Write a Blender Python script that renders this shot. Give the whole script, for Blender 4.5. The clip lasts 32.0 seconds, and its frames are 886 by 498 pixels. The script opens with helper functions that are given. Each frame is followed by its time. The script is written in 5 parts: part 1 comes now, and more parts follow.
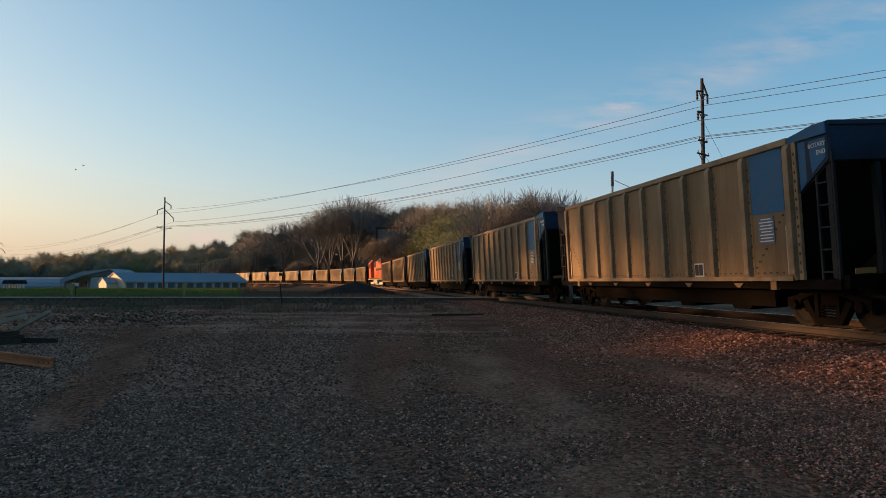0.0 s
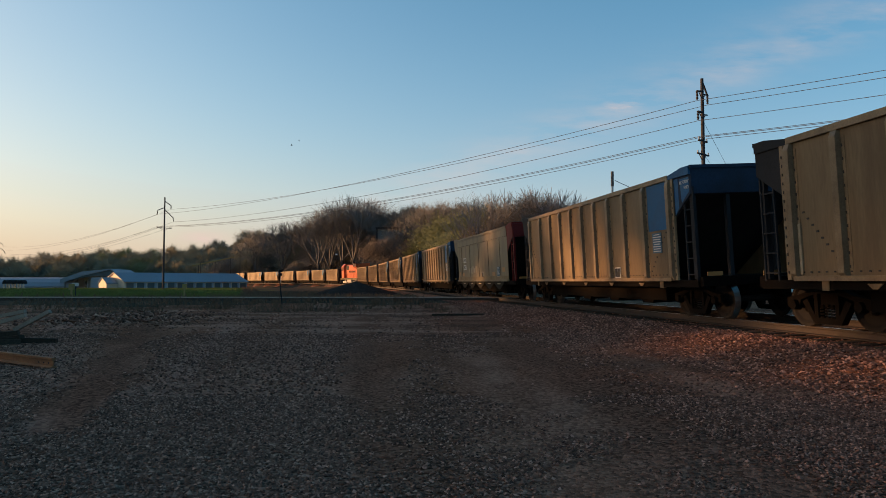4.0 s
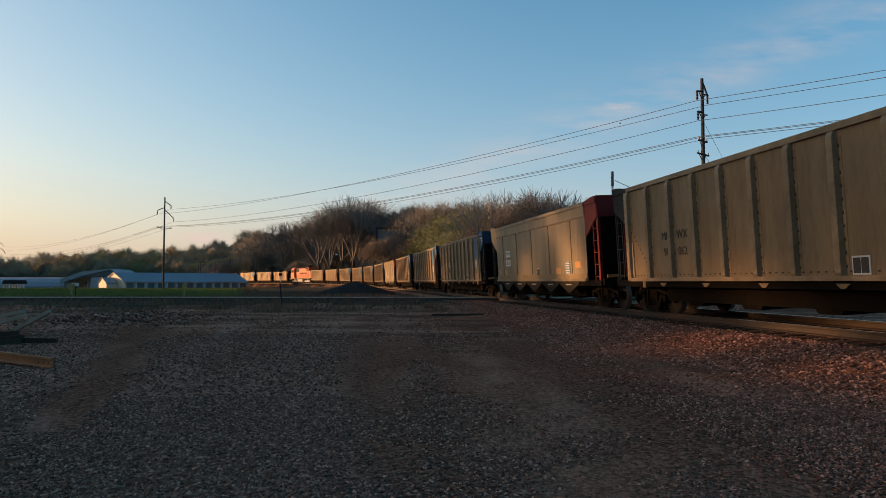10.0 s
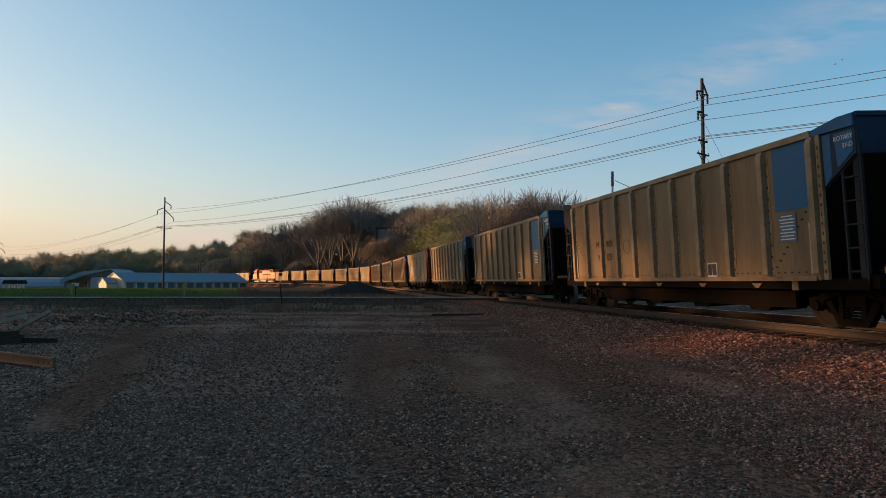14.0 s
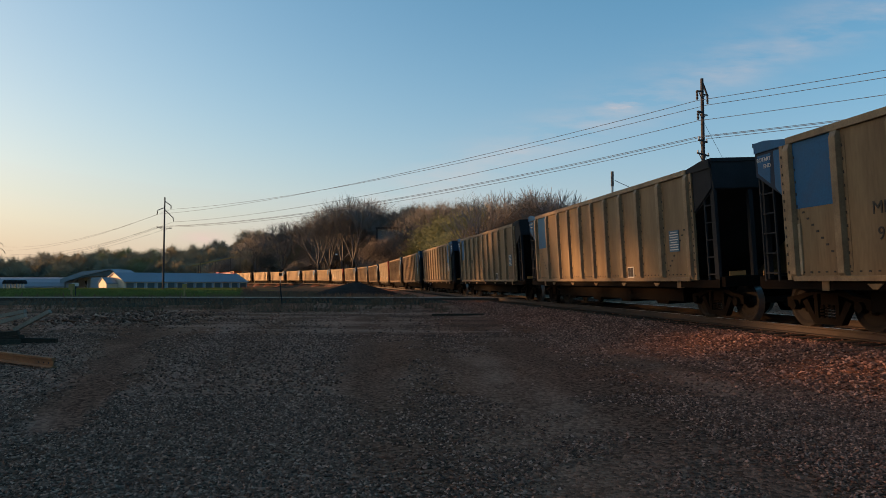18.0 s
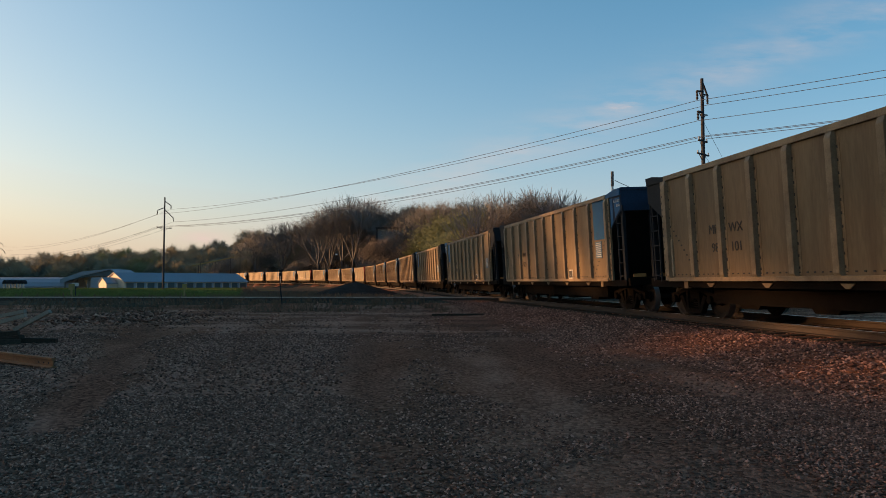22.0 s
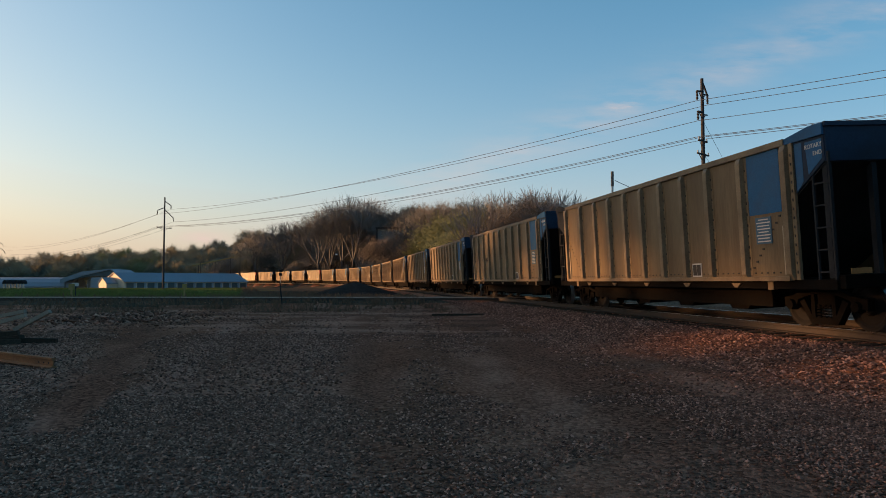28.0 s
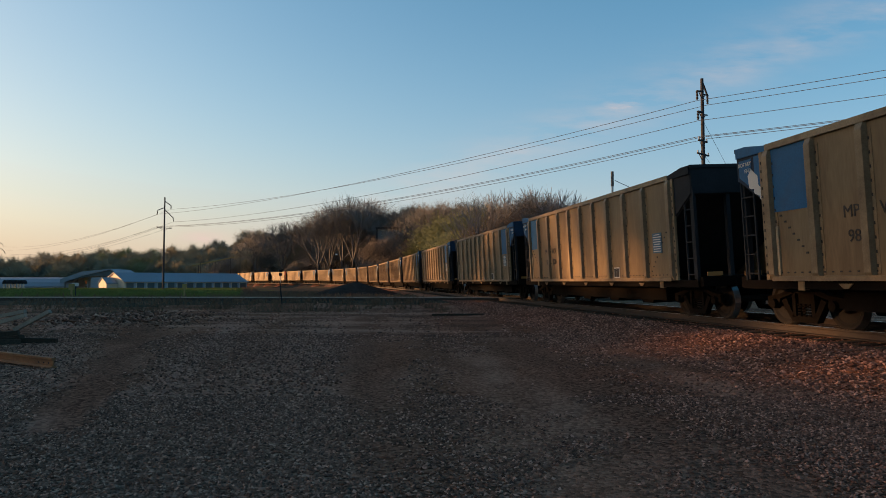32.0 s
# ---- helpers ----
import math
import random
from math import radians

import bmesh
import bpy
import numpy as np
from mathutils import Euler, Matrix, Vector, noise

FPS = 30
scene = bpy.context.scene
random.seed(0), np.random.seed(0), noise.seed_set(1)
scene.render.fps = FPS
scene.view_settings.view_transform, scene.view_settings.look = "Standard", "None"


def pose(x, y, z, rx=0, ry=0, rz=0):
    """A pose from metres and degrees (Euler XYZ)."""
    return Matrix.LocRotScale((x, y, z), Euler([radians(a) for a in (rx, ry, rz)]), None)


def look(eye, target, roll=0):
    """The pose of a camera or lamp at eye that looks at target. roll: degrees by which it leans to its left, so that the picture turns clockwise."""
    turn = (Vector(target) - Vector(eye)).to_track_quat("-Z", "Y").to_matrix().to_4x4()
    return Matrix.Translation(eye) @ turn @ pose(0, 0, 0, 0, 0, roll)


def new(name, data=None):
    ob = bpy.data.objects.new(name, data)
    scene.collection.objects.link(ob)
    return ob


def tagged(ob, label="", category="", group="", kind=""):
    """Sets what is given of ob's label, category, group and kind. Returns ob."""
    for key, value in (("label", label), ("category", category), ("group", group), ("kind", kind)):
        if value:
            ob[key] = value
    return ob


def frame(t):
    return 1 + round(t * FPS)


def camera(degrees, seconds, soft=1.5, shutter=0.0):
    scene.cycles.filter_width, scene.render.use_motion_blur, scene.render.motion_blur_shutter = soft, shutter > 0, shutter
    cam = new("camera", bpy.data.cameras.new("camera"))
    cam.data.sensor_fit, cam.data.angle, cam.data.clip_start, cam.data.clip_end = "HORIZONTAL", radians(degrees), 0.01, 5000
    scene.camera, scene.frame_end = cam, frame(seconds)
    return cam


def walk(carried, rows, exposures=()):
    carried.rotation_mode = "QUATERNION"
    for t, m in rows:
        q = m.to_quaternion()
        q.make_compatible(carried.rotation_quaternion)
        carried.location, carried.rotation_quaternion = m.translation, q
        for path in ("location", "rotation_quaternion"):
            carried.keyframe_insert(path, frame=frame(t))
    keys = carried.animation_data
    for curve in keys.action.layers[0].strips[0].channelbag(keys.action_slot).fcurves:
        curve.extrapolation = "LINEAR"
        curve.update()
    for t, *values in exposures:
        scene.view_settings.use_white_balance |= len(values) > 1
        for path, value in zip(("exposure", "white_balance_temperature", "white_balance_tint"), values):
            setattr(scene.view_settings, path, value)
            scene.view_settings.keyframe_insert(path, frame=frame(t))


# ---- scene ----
# --- camera: stands still on the yard gravel, eye 1.5 m above it ---
cam = camera(65.36, 32.0, soft=0.6)
EYE = Vector((0.0, 0.0, 1.5))
STAND = look(EYE, (0.0, 10.0, 1.5 + 10.0 * 0.0472))
walk(cam, [(0.0, STAND), (32.0, STAND)], exposures=[(0.0, 0.97, 7300, 21), (32.0, 0.97, 7300, 21)])

# --- sky, sun ---
SUN_DIR = Vector((-0.966, 0.26, 0.0)).normalized()
SUN_EL = radians(6.0)
world = bpy.data.worlds.new("evening_sky")
scene.world = world
world.use_nodes = True
wn, wl = world.node_tree.nodes, world.node_tree.links
wn.clear()
w_out = wn.new("ShaderNodeOutputWorld")
w_bg = wn.new("ShaderNodeBackground")
w_sky = wn.new("ShaderNodeTexSky")
w_sky.sky_type = "NISHITA"
w_sky.sun_disc = False
w_sky.sun_elevation = SUN_EL
w_sky.sun_rotation = math.atan2(SUN_DIR.x, SUN_DIR.y)
w_sky.altitude = 200
w_sky.air_density = 1.0
w_sky.dust_density = 2.25
w_sky.ozone_density = 2.46
w_bg.inputs["Strength"].default_value = 0.15


def wmath(op, a, b=None, c=None):
    n = wn.new("ShaderNodeMath")
    n.operation = op
    for k, v in enumerate((a, b, c)):
        if v is None:
            continue
        if isinstance(v, (int, float)):
            n.inputs[k].default_value = v
        else:
            wl.new(v, n.inputs[k])
    return n.outputs[0]


# thin evening cloud: a long faint streak of cirrus, a small puff near the horizon
w_co = wn.new("ShaderNodeTexCoord")
w_sep = wn.new("ShaderNodeSeparateXYZ")
wl.new(w_co.outputs["Generated"], w_sep.inputs[0])
w_y = wmath("MAXIMUM", w_sep.outputs[1], 0.05)
w_u = wmath("DIVIDE", w_sep.outputs[0], w_y)
w_v = wmath("DIVIDE", w_sep.outputs[2], w_y)
w_vec = wn.new("ShaderNodeCombineXYZ")
wl.new(w_u, w_vec.inputs[0])
wl.new(w_v, w_vec.inputs[1])
w_map = wn.new("ShaderNodeMapping")
w_map.inputs["Rotation"].default_value = (0, 0, radians(-20))
w_map.inputs["Scale"].default_value = (3.0, 13.0, 1)
wl.new(w_vec.outputs[0], w_map.inputs[0])
w_noise = wn.new("ShaderNodeTexNoise")
w_noise.inputs["Scale"].default_value = 2.2
w_noise.inputs["Detail"].default_value = 7
w_noise.inputs["Roughness"].default_value = 0.6
wl.new(w_map.outputs[0], w_noise.inputs["Vector"])
w_wisp = wn.new("ShaderNodeMapRange")
w_wisp.inputs["From Min"].default_value, w_wisp.inputs["From Max"].default_value = 0.38, 0.75
wl.new(w_noise.outputs[0], w_wisp.inputs["Value"])


def streak(u0, v0, slope, width, gain):
    d = wmath("SUBTRACT", w_v, wmath("MULTIPLY_ADD", w_u, slope, v0 - slope * u0))
    g = wmath("POWER", 2.718, wmath("MULTIPLY", wmath("POWER", wmath("DIVIDE", d, width), 2.0), -1.0))
    return wmath("MULTIPLY", g, gain)


def puff(u0, v0, ru, rv, gain):
    a = wmath("POWER", wmath("DIVIDE", wmath("SUBTRACT", w_u, u0), ru), 2.0)
    b = wmath("POWER", wmath("DIVIDE", wmath("SUBTRACT", w_v, v0), rv), 2.0)
    return wmath("MULTIPLY", wmath("POWER", 2.718, wmath("MULTIPLY", wmath("ADD", a, b), -1.0)), gain)


w_cloud = wmath("ADD", streak(0.05, 0.165, 0.42, 0.045, 0.24), streak(0.30, 0.262, 0.36, 0.022, 0.16))
w_cloud = wmath("ADD", w_cloud, wmath("ADD", puff(0.262, 0.258, 0.024, 0.009, 1.3), puff(-0.352, 0.060, 0.030, 0.011, 1.6)))
w_mask = wmath("MINIMUM", wmath("MULTIPLY", w_cloud, w_wisp.outputs[0]), 0.8)


def wblend(fac, a, b):
    n = wn.new("ShaderNodeMix")
    n.data_type = "RGBA"
    wl.new(fac, n.inputs["Factor"])
    for k, v in ((6, a), (7, b)):
        if isinstance(v, tuple):
            n.inputs[k].default_value = (*v, 1)
        else:
            wl.new(v, n.inputs[k])
    return n.outputs[2]


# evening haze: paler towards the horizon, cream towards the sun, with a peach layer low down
w_clear = wn.new("ShaderNodeHueSaturation")
w_clear.inputs["Hue"].default_value = 0.486
w_clear.inputs["Saturation"].default_value = 1.36
w_clear.inputs["Value"].default_value = 1.05
wl.new(w_sky.outputs[0], w_clear.inputs["Color"])
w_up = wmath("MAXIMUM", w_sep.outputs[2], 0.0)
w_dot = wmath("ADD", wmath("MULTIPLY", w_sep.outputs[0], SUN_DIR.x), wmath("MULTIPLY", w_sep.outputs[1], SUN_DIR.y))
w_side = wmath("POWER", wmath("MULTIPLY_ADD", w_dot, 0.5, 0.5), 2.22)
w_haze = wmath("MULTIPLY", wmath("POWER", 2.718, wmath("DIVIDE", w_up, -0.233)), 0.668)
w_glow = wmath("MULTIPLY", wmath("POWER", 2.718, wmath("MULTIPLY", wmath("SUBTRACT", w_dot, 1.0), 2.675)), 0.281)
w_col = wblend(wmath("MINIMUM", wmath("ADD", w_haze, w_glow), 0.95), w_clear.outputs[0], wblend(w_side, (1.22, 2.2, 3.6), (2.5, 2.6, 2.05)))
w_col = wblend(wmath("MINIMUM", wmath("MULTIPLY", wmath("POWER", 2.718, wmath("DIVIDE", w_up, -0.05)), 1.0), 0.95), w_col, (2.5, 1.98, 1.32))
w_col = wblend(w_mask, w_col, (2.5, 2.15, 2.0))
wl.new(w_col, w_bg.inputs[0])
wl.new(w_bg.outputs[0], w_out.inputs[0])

sun = new("sun", bpy.data.lights.new("sun", "SUN"))
sun.data.energy = 4.5
sun.data.angle = radians(0.6)
sun.data.color = (1.0, 0.56, 0.25)
to_sun = SUN_DIR * math.cos(SUN_EL) + Vector((0, 0, math.sin(SUN_EL)))
sun.matrix_world = look((0, 0, 60), Vector((0, 0, 60)) - to_sun)


# --- materials ---
def mat(name, base, rough=0.7, metal=0.0, vary=0.25, scale=3.0, fine=40.0, bump=0.0, dirt=None, dirt_amount=0.0,
        dirt_scale=1.2, obj_vary=0.0, stretch=(1, 1, 1), spec=0.5, shift=False):
    """Base colour with two scales of variation, optional dirt blotches, bump and a tint that differs from piece to piece."""
    m = bpy.data.materials.new(name)
    m.use_nodes = True
    n, l = m.node_tree.nodes, m.node_tree.links
    b = n["Principled BSDF"]
    b.inputs["Roughness"].default_value = rough
    b.inputs["Metallic"].default_value = metal
    b.inputs["Specular IOR Level"].default_value = spec
    co = n.new("ShaderNodeTexCoord")
    mp = n.new("ShaderNodeMapping")
    mp.inputs["Scale"].default_value = stretch
    l.new(co.outputs["Object"], mp.inputs[0])
    if shift:
        oi0 = n.new("ShaderNodeObjectInfo")
        sc0 = n.new("ShaderNodeMath")
        sc0.operation = "MULTIPLY"
        sc0.inputs[1].default_value = 60.0
        l.new(oi0.outputs["Random"], sc0.inputs[0])
        l.new(sc0.outputs[0], mp.inputs["Location"])
    n1, n2 = n.new("ShaderNodeTexNoise"), n.new("ShaderNodeTexNoise")
    for t, s, d in ((n1, scale, 5), (n2, fine, 3)):
        t.inputs["Scale"].default_value = s
        t.inputs["Detail"].default_value = d
        l.new(mp.outputs[0], t.inputs["Vector"])
    add = n.new("ShaderNodeMath")
    add.operation = "ADD"
    l.new(n1.outputs["Fac"], add.inputs[0])
    l.new(n2.outputs["Fac"], add.inputs[1])
    rng = n.new("ShaderNodeMapRange")
    rng.inputs["From Min"].default_value, rng.inputs["From Max"].default_value = 0.6, 1.4
    rng.inputs["To Min"].default_value, rng.inputs["To Max"].default_value = 1 - vary, 1 + vary
    l.new(add.outputs[0], rng.inputs["Value"])
    val = rng.outputs[0]
    if obj_vary:
        oi = n.new("ShaderNodeObjectInfo")
        r2 = n.new("ShaderNodeMapRange")
        r2.inputs["To Min"].default_value, r2.inputs["To Max"].default_value = 1 - obj_vary, 1 + obj_vary
        l.new(oi.outputs["Random"], r2.inputs["Value"])
        mm = n.new("ShaderNodeMath")
        mm.operation = "MULTIPLY"
        l.new(val, mm.inputs[0])
        l.new(r2.outputs[0], mm.inputs[1])
        val = mm.outputs[0]
    hsv = n.new("ShaderNodeHueSaturation")
    hsv.inputs["Color"].default_value = (*base, 1)
    l.new(val, hsv.inputs["Value"])
    col = hsv.outputs[0]
    if dirt:
        dn = n.new("ShaderNodeTexNoise")
        dn.inputs["Scale"].default_value = dirt_scale
        dn.inputs["Detail"].default_value = 8
        dn.inputs["Roughness"].default_value = 0.65
        l.new(mp.outputs[0], dn.inputs["Vector"])
        dr = n.new("ShaderNodeMapRange")
        dr.inputs["From Min"].default_value, dr.inputs["From Max"].default_value = 0.42, 0.68
        dr.inputs["To Max"].default_value = dirt_amount
        l.new(dn.outputs["Fac"], dr.inputs["Value"])
        mx = n.new("ShaderNodeMix")
        mx.data_type = "RGBA"
        l.new(dr.outputs[0], mx.inputs["Factor"])
        l.new(col, mx.inputs[6])
        mx.inputs[7].default_value = (*dirt, 1)
        col = mx.outputs[2]
    l.new(col, b.inputs["Base Color"])
    if bump:
        bp = n.new("ShaderNodeBump")
        bp.inputs["Strength"].default_value = 1.0
        bp.inputs["Distance"].default_value = bump
        l.new(n2.outputs["Fac"], bp.inputs["Height"])
        l.new(bp.outputs[0], b.inputs["Normal"])
    return m


M = {
    "car_side": mat("weathered_grey_steel", (0.178, 0.122, 0.066), 0.55, 0.08, 0.20, 0.9, 22, 0.002, (0.088, 0.052, 0.027), 0.7, 1.5, 0.12, (1, 1, 0.16), spec=0.22, shift=True),
    "car_rib": mat("rib_steel", (0.215, 0.150, 0.086), 0.5, 0.1, 0.3, 2.0, 30, 0.001, (0.085, 0.050, 0.026), 0.7, 1.5, 0.15, spec=0.25),
    "beige": mat("beige_paint", (0.190, 0.146, 0.086), 0.45, 0.0, 0.16, 0.8, 18, 0.001, (0.085, 0.055, 0.030), 0.8, 1.2, 0.05, (1, 1, 0.18), spec=0.25, shift=True),
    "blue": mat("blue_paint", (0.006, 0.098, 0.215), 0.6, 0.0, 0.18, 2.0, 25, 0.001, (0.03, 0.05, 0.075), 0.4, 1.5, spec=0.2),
    # darker copy of the blue: the end sheets' shade is put into it
    "navy": mat("shade_navy_paint", (0.010, 0.028, 0.056), 0.7, 0.0, 0.25, 2.0, 25, 0.001, (0.012, 0.016, 0.022), 0.7, 1.2, spec=0.2),
    "red": mat("dull_red_paint", (0.15, 0.014, 0.012), 0.6, 0.0, 0.2, 2.0, 25, 0.001, (0.06, 0.012, 0.010), 0.6, 1.2, spec=0.15),
    # near black; on the slope sheets it also stands for the shade there
    "black": mat("near_black_steel", (0.0165, 0.0185, 0.0215), 0.8, 0.0, 0.3, 3.0, 30, 0.002, (0.014, 0.013, 0.012), 0.5, spec=0.2),
    # both far darker than sooty steel: shade under the cars is put into them
    "truck": mat("shade_dark_rusty_steel", (0.0055, 0.0042, 0.0034), 0.9, 0.0, 0.35, 6.0, 50, 0.002, (0.009, 0.006, 0.004), 0.5, spec=0.05),
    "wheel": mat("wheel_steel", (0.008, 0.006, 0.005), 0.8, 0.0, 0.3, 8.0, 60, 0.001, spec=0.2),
    "tread": mat("bright_tread", (0.30, 0.28, 0.26), 0.35, 0.9, 0.1, 8.0, 60),
    "white": mat("white_paint", (0.50, 0.49, 0.45), 0.6, 0.0, 0.12, 3.0, 40),
    "stencil": mat("black_stencil", (0.022, 0.017, 0.014), 0.7, 0.0, 0.2, 5.0, 40),
    "cyan": mat("dull_blue_placard", (0.035, 0.105, 0.16), 0.6, 0.0, 0.15, 5.0, 40),
    "orange": mat("orange_reflector", (0.36, 0.165, 0.045), 0.5, 0.0, 0.15, 5.0, 40),
    "coal": mat("coal", (0.02, 0.02, 0.021), 0.8, 0.0, 0.4, 4.0, 30, 0.03),
    "loco": mat("orange_loco_paint", (0.42, 0.070, 0.010), 0.45, 0.0, 0.12, 2.0, 20),
    "glass": mat("dark_glass", (0.02, 0.025, 0.03), 0.08, 0.0, 0.05),
    "rail": mat("rusty_rail", (0.020, 0.012, 0.008), 0.8, 0.1, 0.3, 4.0, 40, 0.001, (0.036, 0.018, 0.011), 0.6),
    "railhead": mat("worn_railhead", (0.55, 0.52, 0.48), 0.28, 1.0, 0.1, 4.0, 40),
    "tie": mat("weathered_tie", (0.064, 0.043, 0.030), 0.9, 0.0, 0.4, 4.0, 30, 0.01, (0.03, 0.025, 0.02), 0.6, 2.0, 0.3, (6, 1, 6), spec=0.1),
    # darker than the ties of the main track
    "branch_tie": mat("dark_tie", (0.030, 0.024, 0.019), 0.95, 0.0, 0.4, 4.0, 30, 0.01, spec=0.0),
    "grass": mat("grass", (0.118, 0.135, 0.040), 0.95, 0.0, 0.35, 0.15, 3.0, 0.05, spec=0.0),
    "pole": mat("weathered_pole", (0.040, 0.042, 0.046), 0.9, 0.0, 0.3, 2.0, 25, 0.004, spec=0.1),
    "wire": mat("dull_conductor", (0.055, 0.06, 0.068), 0.8, 0.0, 0.1, spec=0.1),
    "insul": mat("dark_insulator", (0.05, 0.045, 0.045), 0.35, 0.0, 0.1),
    "metal_roof": mat("pale_metal_roof", (0.165, 0.215, 0.255), 0.6, 0.1, 0.12, 0.15, 4.0),
    "shed_wall": mat("pale_blue_wall", (0.23, 0.29, 0.34), 0.6, 0.0, 0.1, 0.3, 5.0),
    # white siding with the warm cast of the sun put into its colour
    "shed_white": mat("sun_cream_siding", (0.50, 0.43, 0.35), 0.7, 0.0, 0.06, 0.3, 5.0),
    "shed_door": mat("dark_green_door", (0.05, 0.08, 0.09), 0.5, 0.0, 0.15, 0.5, 5.0),
    # twig and bud greys lifted to stand for the haze over the wood
    "twig": mat("twig_bark", (0.128, 0.130, 0.132), 0.95, 0.0, 0.3, 0.05, 2.0, spec=0.05),
    "pale_twig": mat("pale_grey_bark", (0.21, 0.215, 0.22), 0.95, 0.0, 0.25, 0.05, 2.0, spec=0.05),
    "leaf_rust": mat("reddish_buds", (0.150, 0.130, 0.112), 0.95, 0.0, 0.2, 0.08, 1.5, spec=0.05),
    "leaf_olive": mat("olive_buds", (0.130, 0.142, 0.118), 0.95, 0.0, 0.25, 0.08, 1.5, spec=0.05),
    "leaf_yellow": mat("yellow_green_buds", (0.185, 0.200, 0.105), 0.95, 0.0, 0.2, 0.08, 1.5, spec=0.05),
    "leaf_brown": mat("grey_brown_buds", (0.130, 0.128, 0.122), 0.95, 0.0, 0.25, 0.08, 1.5, spec=0.05),
    # lightest of the bud tones: the haze of distance is put into its colour
    "leaf_far": mat("haze_brown_buds", (0.225, 0.205, 0.140), 0.95, 0.0, 0.25, 0.05, 1.5, spec=0.05),
    "brush": mat("dead_brush", (0.150, 0.092, 0.060), 0.95, 0.0, 0.4, 0.5, 6.0, spec=0.0),
    "concrete": mat("grey_concrete", (0.32, 0.31, 0.29), 0.9, 0.0, 0.15, 2.0, 25),
    "lamp_glow": mat("lamp_glass", (0.8, 0.8, 0.75), 0.3),
    "bark": mat("bark", (0.050, 0.046, 0.042), 0.95, 0.0, 0.3, 1.0, 10.0, spec=0.1),
    "yellow": mat("faded_yellow_paint", (0.24, 0.18, 0.06), 0.7, 0.0, 0.2, 4.0, 30),
}


# --- mesh helpers ---
def box(bm, x0, x1, y0, y1, z0, z1):
    v = [bm.verts.new(p) for p in ((x0, y0, z0), (x1, y0, z0), (x1, y1, z0), (x0, y1, z0),
                                   (x0, y0, z1), (x1, y0, z1), (x1, y1, z1), (x0, y1, z1))]
    for f in ((3, 2, 1, 0), (4, 5, 6, 7), (0, 1, 5, 4), (1, 2, 6, 5), (2, 3, 7, 6), (3, 0, 4, 7)):
        bm.faces.new([v[i] for i in f])


def prism(bm, pts, axis, a, b):
    """Extrude a polygon given in the two other axes from a to b along axis 0, 1 or 2."""
    def at(p, w):
        q = list(p)
        q.insert(axis, w)
        return q
    lo = [bm.verts.new(at(p, a)) for p in pts]
    hi = [bm.verts.new(at(p, b)) for p in pts]
    bm.faces.new(lo[::-1])
    bm.faces.new(hi)
    n = len(pts)
    for i in range(n):
        bm.faces.new((lo[i], lo[(i + 1) % n], hi[(i + 1) % n], hi[i]))
    bmesh.ops.recalc_face_normals(bm, faces=bm.faces)


def tube(bm, a, b, r0, r1=None, seg=8):
    a, b = Vector(a), Vector(b)
    r1 = r0 if r1 is None else r1
    q = (b - a).to_track_quat("Z", "Y")
    lo, hi = [], []
    for i in range(seg):
        t = 2 * math.pi * i / seg
        d = q @ Vector((math.cos(t), math.sin(t), 0))
        lo.append(bm.verts.new(a + d * r0))
        hi.append(bm.verts.new(b + d * r1))
    for i in range(seg):
        bm.faces.new((lo[i], lo[(i + 1) % seg], hi[(i + 1) % seg], hi[i]))
    bm.faces.new(lo[::-1])
    bm.faces.new(hi)


def mesh_of(bm, material, name="mesh"):
    me = bpy.data.meshes.new(name)
    bm.to_mesh(me)
    bm.free()
    me.materials.append(material)
    return me


def part(name, data, material, parent, label="", at=None):
    """One mesh object under a thing or a part; data: a bmesh, or a mesh that alike pieces share."""
    me = mesh_of(data, material, name) if isinstance(data, bmesh.types.BMesh) else data
    ob = new(name, me)
    ob.parent = parent
    if at is not None:
        ob.matrix_basis = at if isinstance(at, Matrix) else Matrix.Translation(at)
    return tagged(ob, label) if label else ob


def boxes(*rows):
    bm = bmesh.new()
    for r in rows:
        box(bm, *r)
    return bm


# --- the line of the main track: heading along its length, then its points ---
HEAD_S = [-420, 0, 30, 60, 90, 120, 150, 180, 210, 240, 280, 320, 380, 600]
HEAD_A = [-0.160, -0.160, -0.178, -0.165, -0.179, -0.243, -0.338, -0.433, -0.526, -0.627, -0.728, -0.829, -1.00, -1.05]
STEP = 0.5
S_AXIS = np.arange(-420, 600, STEP)
_h = np.interp(S_AXIS, HEAD_S, HEAD_A)
_h = np.convolve(np.pad(_h, 20, mode="edge"), np.ones(41) / 41, "valid")
TRK_X = np.concatenate([[0], np.cumsum(np.sin(_h) * STEP)])[:-1]
TRK_Y = np.concatenate([[0], np.cumsum(np.cos(_h) * STEP)])[:-1]
_i0 = int(420 / STEP)
TRK_X += 8.076 - TRK_X[_i0]
TRK_Y += 15.0 - TRK_Y[_i0]
RAIL_Z = 0.64
CANT = radians(3.0)     # the outer rail lies higher, so cars lean to the inside of the curve
TRK_Z = RAIL_Z + np.interp(S_AXIS, [-420, 110, 190, 255, 330, 600], [0, 0, 0.4, 0.4, -1.6, -1.9])


def track_at(s):
    return Vector((np.interp(s, S_AXIS, TRK_X), np.interp(s, S_AXIS, TRK_Y), np.interp(s, S_AXIS, TRK_Z)))


